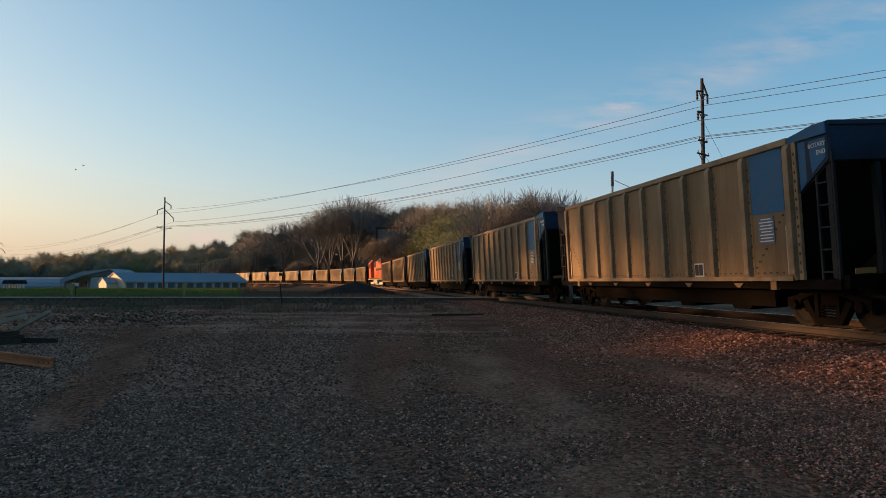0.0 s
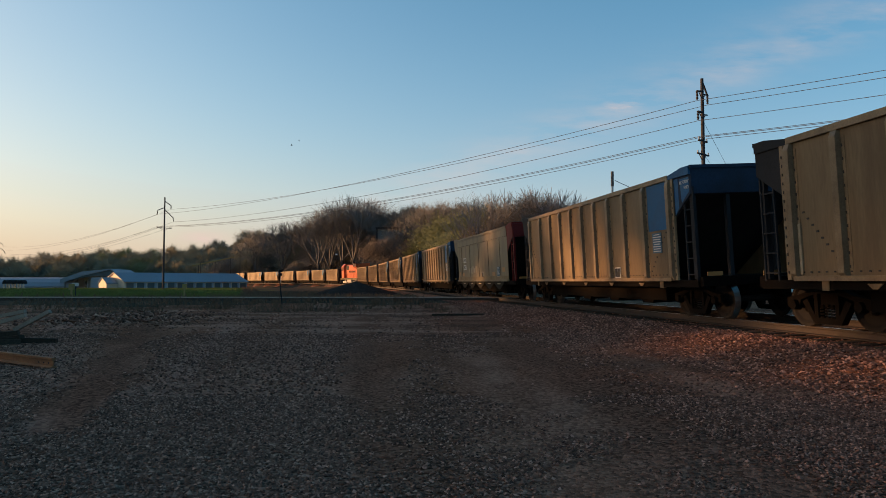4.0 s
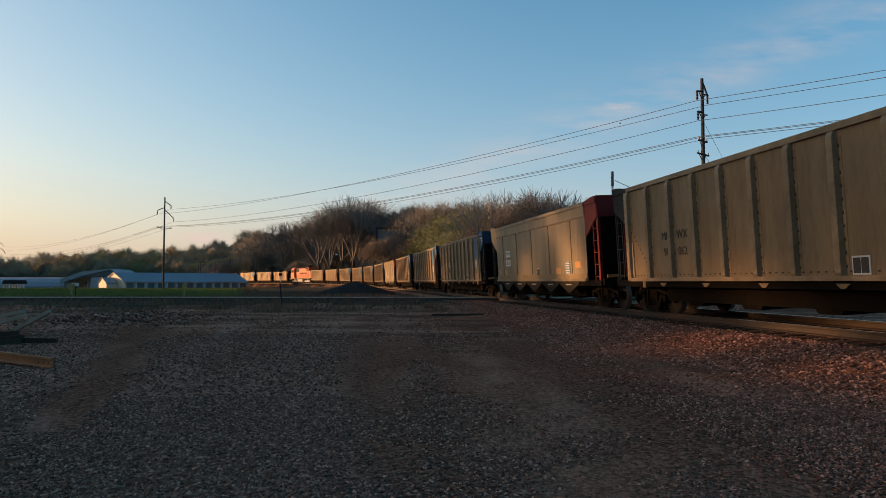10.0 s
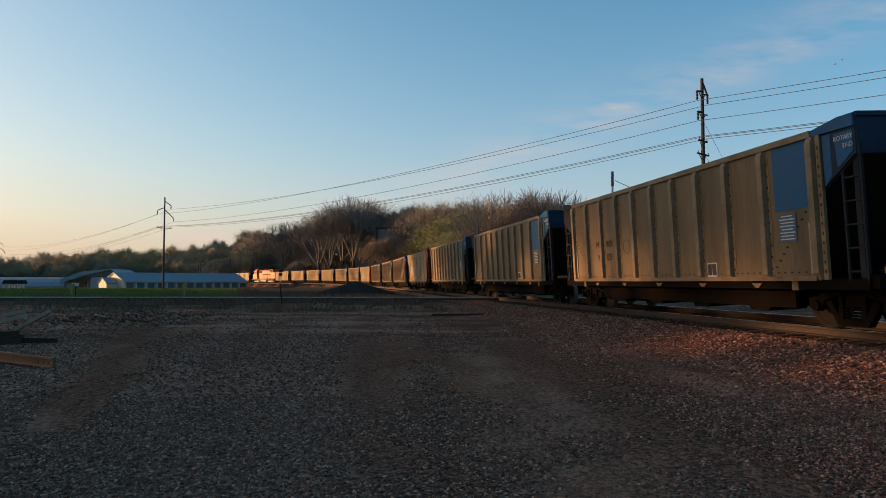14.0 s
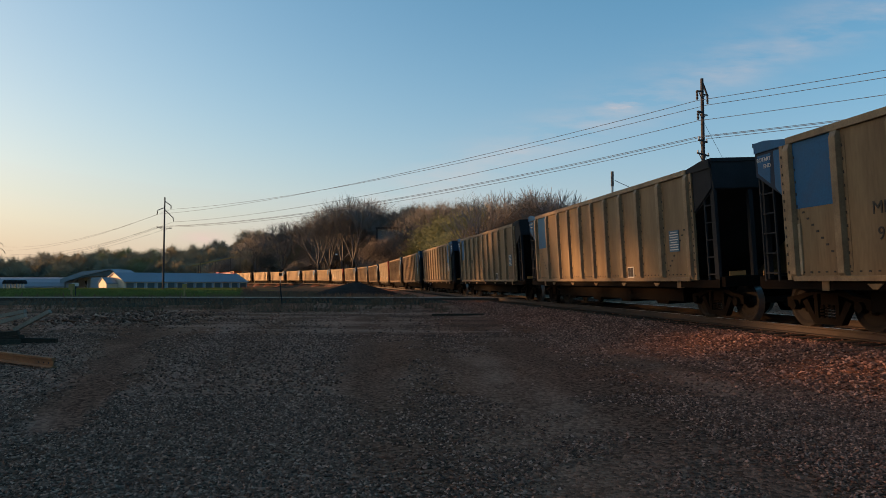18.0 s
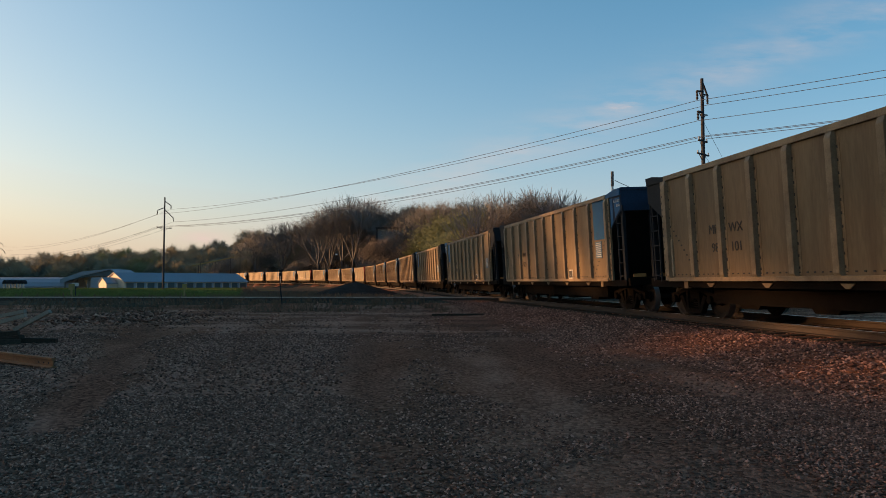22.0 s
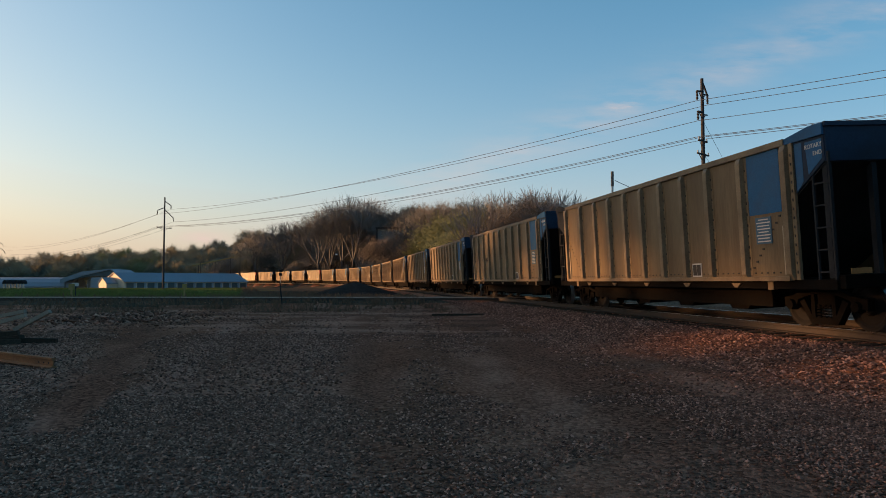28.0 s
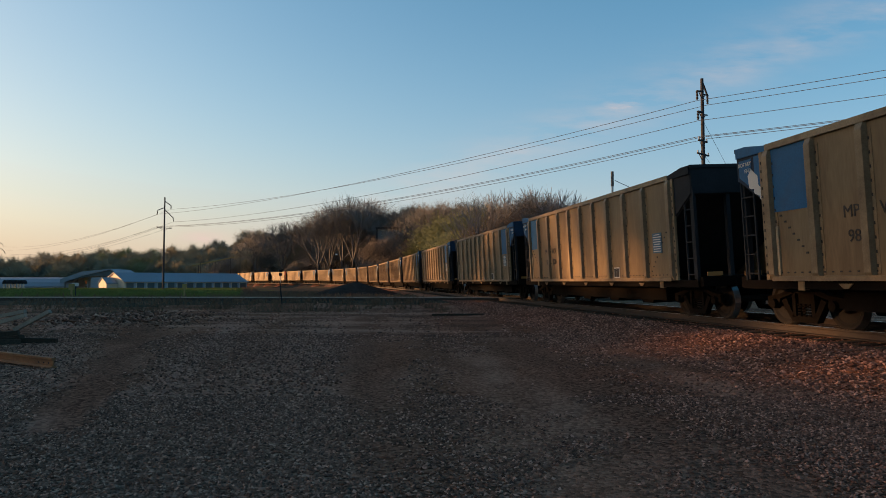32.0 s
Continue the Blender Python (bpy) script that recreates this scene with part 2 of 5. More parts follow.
def vehicle_pose(s, half):
    """Pose of a vehicle whose trucks stand half a wheelbase before and behind s; its own y axis points forward."""
    a, b = track_at(s - half), track_at(s + half)
    d = b - a
    return Matrix.Translation((a + b) / 2) @ Euler((math.asin(d.z / d.length), -CANT, -math.atan2(d.x, d.y))).to_matrix().to_4x4()

# --- ground: one sheet to the horizon ---
def smooth(a, b, x):
    t = min(1.0, max(0.0, (x - a) / (b - a)))
    return t * t * (3 - 2 * t)


def track_offset(x, y):
    """Nearest distance to the main track and the arc there, signed: positive to its right."""
    k = 720 + int(np.argmin((TRK_X[720:] - x) ** 2 + (TRK_Y[720:] - y) ** 2))
    h = _h[k]
    return (x - TRK_X[k]) * math.cos(h) - (y - TRK_Y[k]) * math.sin(h), S_AXIS[k], TRK_Z[k]


RIDGE_U = [-0.70, -0.64, -0.61, -0.58, -0.53, -0.48, -0.41, -0.355, -0.318, -0.281, -0.24, -0.208, -0.183, -0.15, -0.126, -0.10, -0.07, -0.036, 0.013, 0.054, 0.079, 0.111, 0.144, 0.177, 0.20, 0.225, 0.26]
RIDGE_E = [0.034, 0.030, 0.027, 0.036, 0.042, 0.046, 0.047, 0.049, 0.056, 0.070, 0.077, 0.078, 0.091, 0.107, 0.112, 0.105, 0.105, 0.109, 0.109, 0.120, 0.127, 0.131, 0.136, 0.134, 0.120, 0.085, 0.05]


def ridge_height(x, y):
    """Height that the wood's tops reach on this bearing, at distance y."""
    return float(np.interp(x / max(y, 1.0), RIDGE_U, RIDGE_E)) * y + 1.5


def ground_z(x, y):
    off, s, tz = track_offset(x, y)
    z = 0.0
    r = math.hypot(x, y)
    # the field falls away behind the crest of the grass
    if y > 150:
        z -= 1.4 * smooth(160, 182, y) * smooth(0, -60, x + 0.20 * y - 20)
    # wooded hill on the far side of the track, and its run along the horizon
    if off > 8 and y > 50:
        u = x / y
        near = smooth(16, 70, off) * smooth(50, 85, y) * smooth(-0.36, -0.27, u)
        far = smooth(330, 470, y) * (1 - smooth(-0.26, -0.18, u))
        yn, yf = min(y, 330.0), min(y, 480.0)
        z += max(near * min(26.0, max(0.0, ridge_height(u * yn, yn) - 11.5)), far * min(32.0, max(0.0, ridge_height(u * yf, yf) - 11.5)))
    # unseen wooded bank beyond the picture, added on the sun's side to cast shade
    if x < -60 and -200 < y < 190:
        e = max(0.0, y - 100) * 0.75
        side = smooth(-80 - e, -112 - e, x) * smooth(-330, -220, x) * smooth(-150, -60, y)
        z += side * max((12.95 + 1.2 * smooth(46, 54, y)) * (1 - smooth(62, 96, y)), 13.5 * smooth(60, 80, y) * (1 - smooth(148, 172, y)))
    z += 0.05 * noise.noise((x * 0.15, y * 0.15, 0)) + 0.4 * noise.noise((x * 0.03, y * 0.03, 3)) * smooth(60, 200, r)
    z += (0.42 - z) * (1 - smooth(1.2, 7.0, abs(y - (40.3 - 0.012 * x)))) if -90 < x < 40 else 0.0
    # the track bed
    bed = tz - 0.215 + max(-1.8, min(1.8, off)) * math.sin(CANT)
    w = 1 - smooth(1.75, 3.9, abs(off))
    return z * (1 - w) + bed * w


def make_ground():
    bm = bmesh.new()
    xs = [-3000, -1800, -1100, -700] + list(np.arange(-460, -120, 20.0)) + list(np.arange(-120, -30, 6.0)) + list(np.arange(-30, -6, 1.0)) + list(np.arange(-6, 15, 0.4)) + list(np.arange(15, 40, 1.0)) + list(np.arange(40, 140, 6.0)) + list(np.arange(140, 480, 20.0)) + [700, 1100, 1800, 3000]
    ys = [-3000, -1500, -700, -300, -120, -60, -30] + list(np.arange(-15, 60, 0.7)) + list(np.arange(60, 300, 3.0)) + list(np.arange(300, 700, 20.0)) + [900, 1300, 2000, 3000, 4500]
    grid = [[bm.verts.new((x, y, ground_z(x, y))) for x in xs] for y in ys]
    for j in range(len(ys) - 1):
        for i in range(len(xs) - 1):
            f = bm.faces.new((grid[j][i], grid[j][i + 1], grid[j + 1][i + 1], grid[j + 1][i]))
            f.smooth = True
            c = f.calc_center_median()
            off, s, tz = track_offset(c.x, c.y)
            wob = 3.0 * noise.noise((c.x * 0.2, c.y * 0.2, 5))
            if c.y > 46 and abs(off) > 2.4 and off > -5:
                f.material_index = 2
            elif off < -5 and c.y > 56 + wob - 0.3 * min(0, c.x + 20) * 0.1:
                f.material_index = 1 if c.x / c.y < -0.29 + 0.02 * wob else 2
            elif off < -3 and 36.5 + wob * 0.5 < c.y <= 56 + wob:
                f.material_index = 2
    g = new("ground", mesh_of(bm, M["ground"], "ground"))
    g.data.materials.append(M["grass"])
    g.data.materials.append(M["litter"])
    tagged(g, "dark crushed-stone yard with grass and brush beyond", "ground", kind="structure")
    return g


PALE, WORN = (0.480, 0.258, 0.200), (0.096, 0.048, 0.034)
# wheel lanes: slope, offset, half width, strength, tint
LANES = [(0.50, -1.0, 0.60, 0.9, PALE), (0.23, -1.75, 0.55, 0.8, PALE), (0.37, -1.35, 0.60, 0.9, WORN), (0.10, -1.5, 1.0, 0.5, PALE), (0.14, 0.35, 0.5, 0.5, WORN), (0.05, 2.6, 0.8, 0.6, WORN)]


def ground_material():
    """Packed stone dust: pale gravel lanes, brown dirt and dark oily ground in large soft patches, with a stony relief."""
    m = bpy.data.materials.new("yard_gravel")
    m.use_nodes = True
    n, l = m.node_tree.nodes, m.node_tree.links
    b = n["Principled BSDF"]
    b.inputs["Roughness"].default_value = 0.95
    b.inputs["Specular IOR Level"].default_value = 0.0
    co = n.new("ShaderNodeTexCoord")

    def tex(kind, scale, detail=4, stretch=None):
        t = n.new(kind)
        t.inputs["Scale"].default_value = scale
        if kind == "ShaderNodeTexNoise":
            t.inputs["Detail"].default_value = detail
        src = co.outputs["Object"]
        if stretch:
            mp = n.new("ShaderNodeMapping")
            mp.inputs["Scale"].default_value = stretch
            mp.inputs["Rotation"].default_value = (0, 0, radians(12))
            l.new(src, mp.inputs[0])
            src = mp.outputs[0]
        l.new(src, t.inputs["Vector"])
        return t

    def ramp(src, lo, hi):
        r = n.new("ShaderNodeMapRange")
        r.inputs["From Min"].default_value, r.inputs["From Max"].default_value = lo, hi
        l.new(src, r.inputs["Value"])
        return r.outputs[0]

    def mix(fac, a, c):
        x = n.new("ShaderNodeMix")
        x.data_type = "RGBA"
        l.new(fac, x.inputs["Factor"])
        for k, v in ((6, a), (7, c)):
            if isinstance(v, tuple):
                x.inputs[k].default_value = (*v, 1)
            else:
                l.new(v, x.inputs[k])
        return x.outputs[2]

    big = tex("ShaderNodeTexNoise", 0.55, 5, (1.0, 0.22, 1))
    mid = tex("ShaderNodeTexNoise", 0.9, 6, (1.0, 0.35, 1))
    cell = tex("ShaderNodeTexVoronoi", 26.0)
    fine = tex("ShaderNodeTexNoise", 60.0, 3)
    col = mix(ramp(big.outputs["Fac"], 0.44, 0.58), (0.1868, 0.0758, 0.0440), (0.3810, 0.1911, 0.1306))
    col = mix(ramp(mid.outputs["Fac"], 0.48, 0.72), col, (0.1132, 0.0470, 0.0267))
    sp = n.new("ShaderNodeSeparateXYZ")
    l.new(co.outputs["Object"], sp.inputs[0])

    def calc(op, a, b2=None, c2=None):
        q = n.new("ShaderNodeMath")
        q.operation = op
        for k, v in enumerate((a, b2, c2)):
            if v is None:
                continue
            if isinstance(v, (int, float)):
                q.inputs[k].default_value = v
            else:
                l.new(v, q.inputs[k])
        return q.outputs[0]

    # wheel lanes that run away over the yard: swept pale stone and worn brown dirt
    for k, c, hw, gain, tint in LANES:
        w = calc("SUBTRACT", calc("MULTIPLY_ADD", sp.outputs[1], k, sp.outputs[0]), c)
        w = calc("MULTIPLY_ADD", calc("SUBTRACT", mid.outputs["Fac"], 0.5), 2.4, w)
        g = calc("POWER", 2.718, calc("MULTIPLY", calc("POWER", calc("DIVIDE", w, hw), 2.0), -1.0))
        far_end = calc("SUBTRACT", 1.0, ramp(sp.outputs[1], 26.0, 36.0))
        col = mix(calc("MULTIPLY", calc("MULTIPLY", g, gain), far_end), col, tint)
    # scraped dust and dark puddled dirt drawn out across the yard near the crossing
    rut = tex("ShaderNodeTexNoise", 1.0, 6, (0.20, 0.55, 1))
    band = calc("MULTIPLY", ramp(sp.outputs[1], 16.0, 22.0), calc("SUBTRACT", 1.0, ramp(sp.outputs[1], 35.0, 38.0)))
    col = mix(calc("MULTIPLY", ramp(rut.outputs["Fac"], 0.54, 0.64), band), col, (0.4770, 0.2563, 0.1823))
    col = mix(calc("MULTIPLY", ramp(rut.outputs["Fac"], 0.46, 0.38), band), col, (0.0729, 0.0373, 0.0259))
    stone = mix(ramp(cell.outputs["Color"], 0.2, 1.0), (0.0588, 0.0258, 0.0160), (0.5776, 0.2820, 0.1866))
    mx = n.new("ShaderNodeMix")
    mx.data_type = "RGBA"
    mx.inputs["Factor"].default_value = 0.45
    l.new(col, mx.inputs[6])
    l.new(stone, mx.inputs[7])
    l.new(mx.outputs[2], b.inputs["Base Color"])
    add = n.new("ShaderNodeMath")
    add.operation = "MULTIPLY_ADD"
    add.inputs[1].default_value = -0.7
    l.new(cell.outputs["Distance"], add.inputs[0])
    l.new(fine.outputs["Fac"], add.inputs[2])
    bp = n.new("ShaderNodeBump")
    bp.inputs["Distance"].default_value = 0.028
    l.new(add.outputs[0], bp.inputs["Height"])
    l.new(bp.outputs[0], b.inputs["Normal"])
    return m


M["ground"] = ground_material()
M["litter"] = mat("leaf_litter", (0.085, 0.068, 0.050), 0.95, 0.0, 0.4, 0.12, 1.5, 0.06, (0.060, 0.046, 0.028), 0.6, 0.1, spec=0.0)
make_ground()
# --- rolling stock ---
BAYS = [1.45, 1.30, 1.16, 1.15, 1.12, 1.12, 1.15, 1.16, 1.30, 1.45]
M["skirt"] = mat("dark_olive_plate", (0.020, 0.017, 0.012), 0.8, 0.0, 0.3, 2.0, 25, 0.001, spec=0.1)
M["seam"] = mat("dirty_seam", (0.085, 0.060, 0.036), 0.6, 0.0, 0.3, 2.0, 25)
M["beige_band"] = mat("yellowed_paint", (0.205, 0.145, 0.070), 0.5, 0.0, 0.2, 0.8, 18, 0.001, (0.09, 0.055, 0.030), 0.7, 1.2, 0.0, (1, 1, 0.5), spec=0.2)
M["flange"] = mat("pale_flange", (0.34, 0.27, 0.18), 0.5, 0.1, 0.25, 3.0, 30, 0.001, (0.14, 0.08, 0.04), 0.6, 2.0)
HALF = sum(BAYS) / 2          # half the length of a side at its sill
TOPL = HALF + 1.05            # half the length at the top
SILL, CHORD, TOP = 0.98, 3.56, 3.68
UNEVEN = [-HALF + sum(BAYS[:i]) for i in range(11)]
EVEN = [-HALF + sum((1.46, 1.30, 1.22, 1.18, 1.17, 1.17, 1.18, 1.20, 1.24, 1.24)[:i]) for i in range(11)]
SHARED = {}


def shared(key, build, material):
    if key not in SHARED:
        SHARED[key] = mesh_of(build(), M[material], key)
    return SHARED[key]


def bm_rib(w=0.105):
    bm = bmesh.new()
    # pressed hat section, tapered at both ends
    for z0, z1, d0, d1 in ((SILL, SILL + 0.12, 0.04, 0.095), (SILL + 0.12, CHORD - 0.12, 0.095, 0.095), (CHORD - 0.12, CHORD, 0.095, 0.05)):
        lo = [bm.verts.new((x, y, z0)) for x, y in ((0, -w), (-d0, -w * 0.72), (-d0, w * 0.72), (0, w))]
        hi = [bm.verts.new((x, y, z1)) for x, y in ((0, -w), (-d1, -w * 0.72), (-d1, w * 0.72), (0, w))]
        for i in range(3):
            bm.faces.new((lo[i], lo[i + 1], hi[i + 1], hi[i]))
    bmesh.ops.recalc_face_normals(bm, faces=bm.faces)
    return bm


def bm_wheelset():
    bm = bmesh.new()
    tube(bm, (-0.78, 0, 0), (0.78, 0, 0), 0.08, seg=10)
    for sx in (-1, 1):
        prof = [(0.70, 0.0), (0.70, 0.12), (0.735, 0.16), (0.735, 0.36), (0.70, 0.39), (0.68, 0.49), (0.715, 0.482), (0.82, 0.455), (0.82, 0.39), (0.785, 0.34), (0.775, 0.17), (0.83, 0.13), (0.83, 0.0)]
        seg = 28
        rows = []
        for x, r in prof:
            rows.append([bm.verts.new((sx * x, math.cos(2 * math.pi * i / seg) * r, math.sin(2 * math.pi * i / seg) * r)) for i in range(seg)])
        for a, b in zip(rows, rows[1:]):
            for i in range(seg):
                bm.faces.new((a[i], a[(i + 1) % seg], b[(i + 1) % seg], b[i]))
    bmesh.ops.remove_doubles(bm, verts=bm.verts, dist=1e-5)
    bmesh.ops.recalc_face_normals(bm, faces=bm.faces)
    return bm


def bm_sideframe():
    """Cast side frame of a truck, its plane at x = 0."""
    bm = bmesh.new()
    t = 0.07
    prism(bm, [(-1.12, 0.40), (-1.12, 0.60), (-0.72, 0.66), (-0.30, 0.80), (0.30, 0.80), (0.72, 0.66), (1.12, 0.60), (1.12, 0.40), (0.76, 0.44), (0.70, 0.56), (0.28, 0.68), (-0.28, 0.68), (-0.70, 0.56), (-0.76, 0.44)], 0, -t, t)
    prism(bm, [(-0.66, 0.52), (-0.52, 0.58), (-0.30, 0.22), (0.30, 0.22), (0.52, 0.58), (0.66, 0.52), (0.36, 0.10), (-0.36, 0.10)], 0, -t, t)
    box(bm, -t, t, -0.33, -0.23, 0.2, 0.70)
    box(bm, -t, t, 0.23, 0.33, 0.2, 0.70)
    return bm


def bm_springs():
    bm = bmesh.new()
    for y in (-0.14, 0, 0.14):
        for k in range(5):
            tube(bm, (0, y, 0.22 + k * 0.055), (0, y, 0.25 + k * 0.055), 0.06, seg=8)
    return bm


def bm_bearing():
    bm = bmesh.new()
    tube(bm, (-0.03, 0, 0), (0.12, 0, 0), 0.115, 0.10, seg=14)
    tube(bm, (-0.15, 0, 0), (-0.12, 0, 0), 0.06, 0.06, seg=8)
    return bm


def add_truck(car, y, detailed=True):
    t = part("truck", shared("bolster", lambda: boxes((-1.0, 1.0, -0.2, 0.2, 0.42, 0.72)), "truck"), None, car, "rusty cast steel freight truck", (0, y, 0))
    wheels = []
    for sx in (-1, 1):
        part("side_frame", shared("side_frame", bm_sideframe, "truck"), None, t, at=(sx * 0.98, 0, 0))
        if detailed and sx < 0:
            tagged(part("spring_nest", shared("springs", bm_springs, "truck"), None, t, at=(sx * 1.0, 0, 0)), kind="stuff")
    if "wheelset" not in SHARED:
        me = shared("wheelset", bm_wheelset, "wheel")
        me.materials.append(M["tread"])
        for p in me.polygons:
            if math.hypot(p.center.y, p.center.z) > 0.45:
                p.material_index = 1
    for dy in (-0.88, 0.88):
        w = part("wheelset", shared("wheelset", bm_wheelset, "wheel"), None, t, at=(0, dy, 0.455))
        wheels.append(w)
        if detailed:
            part("bearing_cap", shared("bearing", bm_bearing, "truck"), None, t, at=Matrix.Translation((-1.0, dy, 0.455)) @ pose(0, 0, 0, 0, 0, 180))
    return wheels


def bm_sheet(x):
    return boxes((x - 0.012, x + 0.012, -HALF, HALF, SILL, CHORD))


def bm_gusset(x, e):
    """Side plate that carries the body's top out over the end, cut back along the slope sheet."""
    bm = bmesh.new()
    prism(bm, [(e * HALF, CHORD), (e * TOPL, CHORD), (e * TOPL, 3.10), (e * HALF, 2.45)], 0, x - 0.012, x + 0.012)
    return bm


def bm_field(pts, e):
    """Flat painted field on a corner plate; pts: distance past the side's end, height."""
    bm = bmesh.new()
    prism(bm, [(e * (HALF + a), b) for a, b in pts], 0, -1.617, -1.612)
    return bm


def bm_chord(x):
    return boxes((x - 0.07, x + 0.05, -HALF - 0.02, HALF + 0.02, CHORD, TOP))


def bm_end_chord(x, e):
    bm = bmesh.new()
    prism(bm, [(e * (HALF + 0.02), CHORD), (e * (HALF + 0.02), TOP - 0.01), (e * (TOPL - 0.35), TOP + 0.09), (e * TOPL, TOP + 0.09), (e * TOPL, CHORD)], 0, x - 0.045, x + 0.035)
    return bm


def bm_end(e):
    """End panel under the top chord."""
    bm = boxes((-1.6, 1.6, e * TOPL - 0.03, e * TOPL + 0.03, 3.08, TOP + 0.10))
    box(bm, -1.62, 1.62, min(e * TOPL, e * (TOPL + 0.07)), max(e * TOPL, e * (TOPL + 0.07)), TOP + 0.02, TOP + 0.10)
    return bm


def bm_slope(e):
    """Slope sheet that runs in under the end panel."""
    bm = bmesh.new()
    prism(bm, [(e * TOPL, 3.12), (e * TOPL, 3.06), (e * (HALF - 2.35), SILL), (e * (HALF - 2.35), SILL + 0.06)], 0, -1.58, 1.58)
    return bm


def bm_end_post():
    return boxes((-0.05, 0.05, -0.06, 0.06, 1.0, 3.1))


def bm_underframe():
    bm = boxes((-0.33, 0.33, -7.4, 7.4, 0.72, 1.05), (-1.55, 1.55, -7.45, -7.1, 0.82, 1.05), (-1.55, 1.55, 7.1, 7.45, 0.82, 1.05),
               (-1.5, 1.5, -6.35, -6.05, 0.78, 1.0), (-1.5, 1.5, 6.05, 6.35, 0.78, 1.0))
    for sx in (-1, 1):
        box(bm, sx * 1.56 - 0.04, sx * 1.56 + 0.04, -7.3, 7.3, 0.80, SILL)
    return bm


def bm_hopper():
    """One discharge chute, its mouth just above the rails."""
    bm = bmesh.new()
    for sx in (-1, 1):
        prism(bm, [(-0.95, SILL), (0.95, SILL), (0.30, 0.30), (-0.30, 0.30)], 0, sx * 0.68 - 0.45, sx * 0.68 + 0.45)
    return bm


def bm_hopper_plate():
    bm = bmesh.new()
    prism(bm, [(-0.17, 0.91), (0.17, 0.91), (0.05, 0.82), (-0.05, 0.82)], 0, -0.012, 0.012)
    return bm


def bm_vee_plate():
    bm = bmesh.new()
    prism(bm, [(-1.05, 0.95), (1.05, 0.95), (1.02, 0.86), (0.12, 0.54), (-0.12, 0.54), (-1.02, 0.86)], 0, -0.012, 0.012)
    return bm


def bm_coupler():
    bm = boxes((-0.09, 0.09, 0.0, 0.62, 0.76, 0.96), (-0.16, 0.14, 0.50, 0.74, 0.72, 1.0))
    return bm


def bm_ladder():
    bm = boxes((-0.02, 0.02, -0.02, 0.02, 0, 2.3), (-0.02, 0.02, 0.40, 0.44, 0, 2.3))
    for k in range(6):
        box(bm, -0.015, 0.015, 0, 0.42, 0.15 + k * 0.4, 0.18 + k * 0.4)
    return bm


def bm_lap(length):
    """Lap strip beside a post."""
    return boxes((-0.008, 0, -0.035, 0.035, 0, length))


def bm_ring(r, w):
    bm = bmesh.new()
    n = 20
    a = [[bm.verts.new((x, math.cos(2 * math.pi * k / n) * q, math.sin(2 * math.pi * k / n) * q)) for k in range(n)] for q in (r - w, r) for x in (-0.003, 0.003)]
    for p, q in ((0, 1), (1, 3), (3, 2), (2, 0)):
        for k in range(n):
            bm.faces.new((a[p][k], a[p][(k + 1) % n], a[q][(k + 1) % n], a[q][k]))
    bmesh.ops.recalc_face_normals(bm, faces=bm.faces)
    return bm


def bm_rivets(length, step, axis, size=0.022):
    bm = bmesh.new()
    k = 0.0
    while k < length:
        if axis == "y":
            box(bm, -0.012, 0, k, k + size * 2, -size * 0.6, size * 0.6)
        else:
            box(bm, -0.012, 0, -size * 0.6, size * 0.6, k, k + size * 3)
        k += step
    return bm


def bm_diagonal(e):
    bm = bmesh.new()
    for k in range(9):
        y, z = e * k * 0.115, k * 0.125
        box(bm, -0.012, 0, y - 0.03, y + 0.03, z - 0.018, z + 0.018)
    return bm


def bm_text(txt, size):
    cu = bpy.data.curves.new("lettering", "FONT")
    cu.body = txt
    cu.size = size
    cu.align_x, cu.align_y = "CENTER", "CENTER"
    cu.extrude = 0.004
    ob = new("lettering_source", cu)
    me = bpy.data.meshes.new_from_object(ob.evaluated_get(bpy.context.evaluated_depsgraph_get()))
    bpy.data.objects.remove(ob)
    bm = bmesh.new()
    bm.from_mesh(me)
    bpy.data.meshes.remove(me)
    # stands on the left side of a car, read from the left
    bm.transform(Matrix(((0, 0, -1, 0), (-1, 0, 0, 0), (0, 1, 0, 0), (0, 0, 0, 1))))
    return bm


def lettering(parent, txt, size, y, z, material="stencil", x=-1.62):
    part("lettering", shared("text_%s_%s_%.2f" % (txt, material, size), lambda: bm_text(txt, size), material), None, parent, at=(x, y, z))


def add_placard(car, y, z):
    p = part("placard", shared("placard", lambda: boxes((-0.006, 0.006, -0.25, 0.25, -0.27, 0.27)), "cyan"), None, car, "dull blue placard with pale lines", (-1.622, y, z))
    for k in range(8):
        w = (0.21, 0.19, 0.22, 0.16)[k % 4]
        part("bar", shared("placard_bar_%d" % (k % 4), lambda: boxes((-0.004, 0.004, -w, w, -0.011, 0.011)), "white"), None, p, at=(-0.008, 0, -0.22 + k * 0.063))


def add_data_plate(car, y, z):
    p = part("data_plate", shared("data_plate", lambda: boxes((-0.006, 0.006, -0.20, 0.20, -0.16, 0.16)), "white"), None, car, "white-framed black data plate", (-1.622, y, z))
    for y0 in (-0.09, 0.09):
        part("panel", shared("data_field", lambda: boxes((-0.004, 0.004, -0.08, 0.08, -0.13, 0.13)), "stencil"), None, p, at=(-0.008, y0, 0))


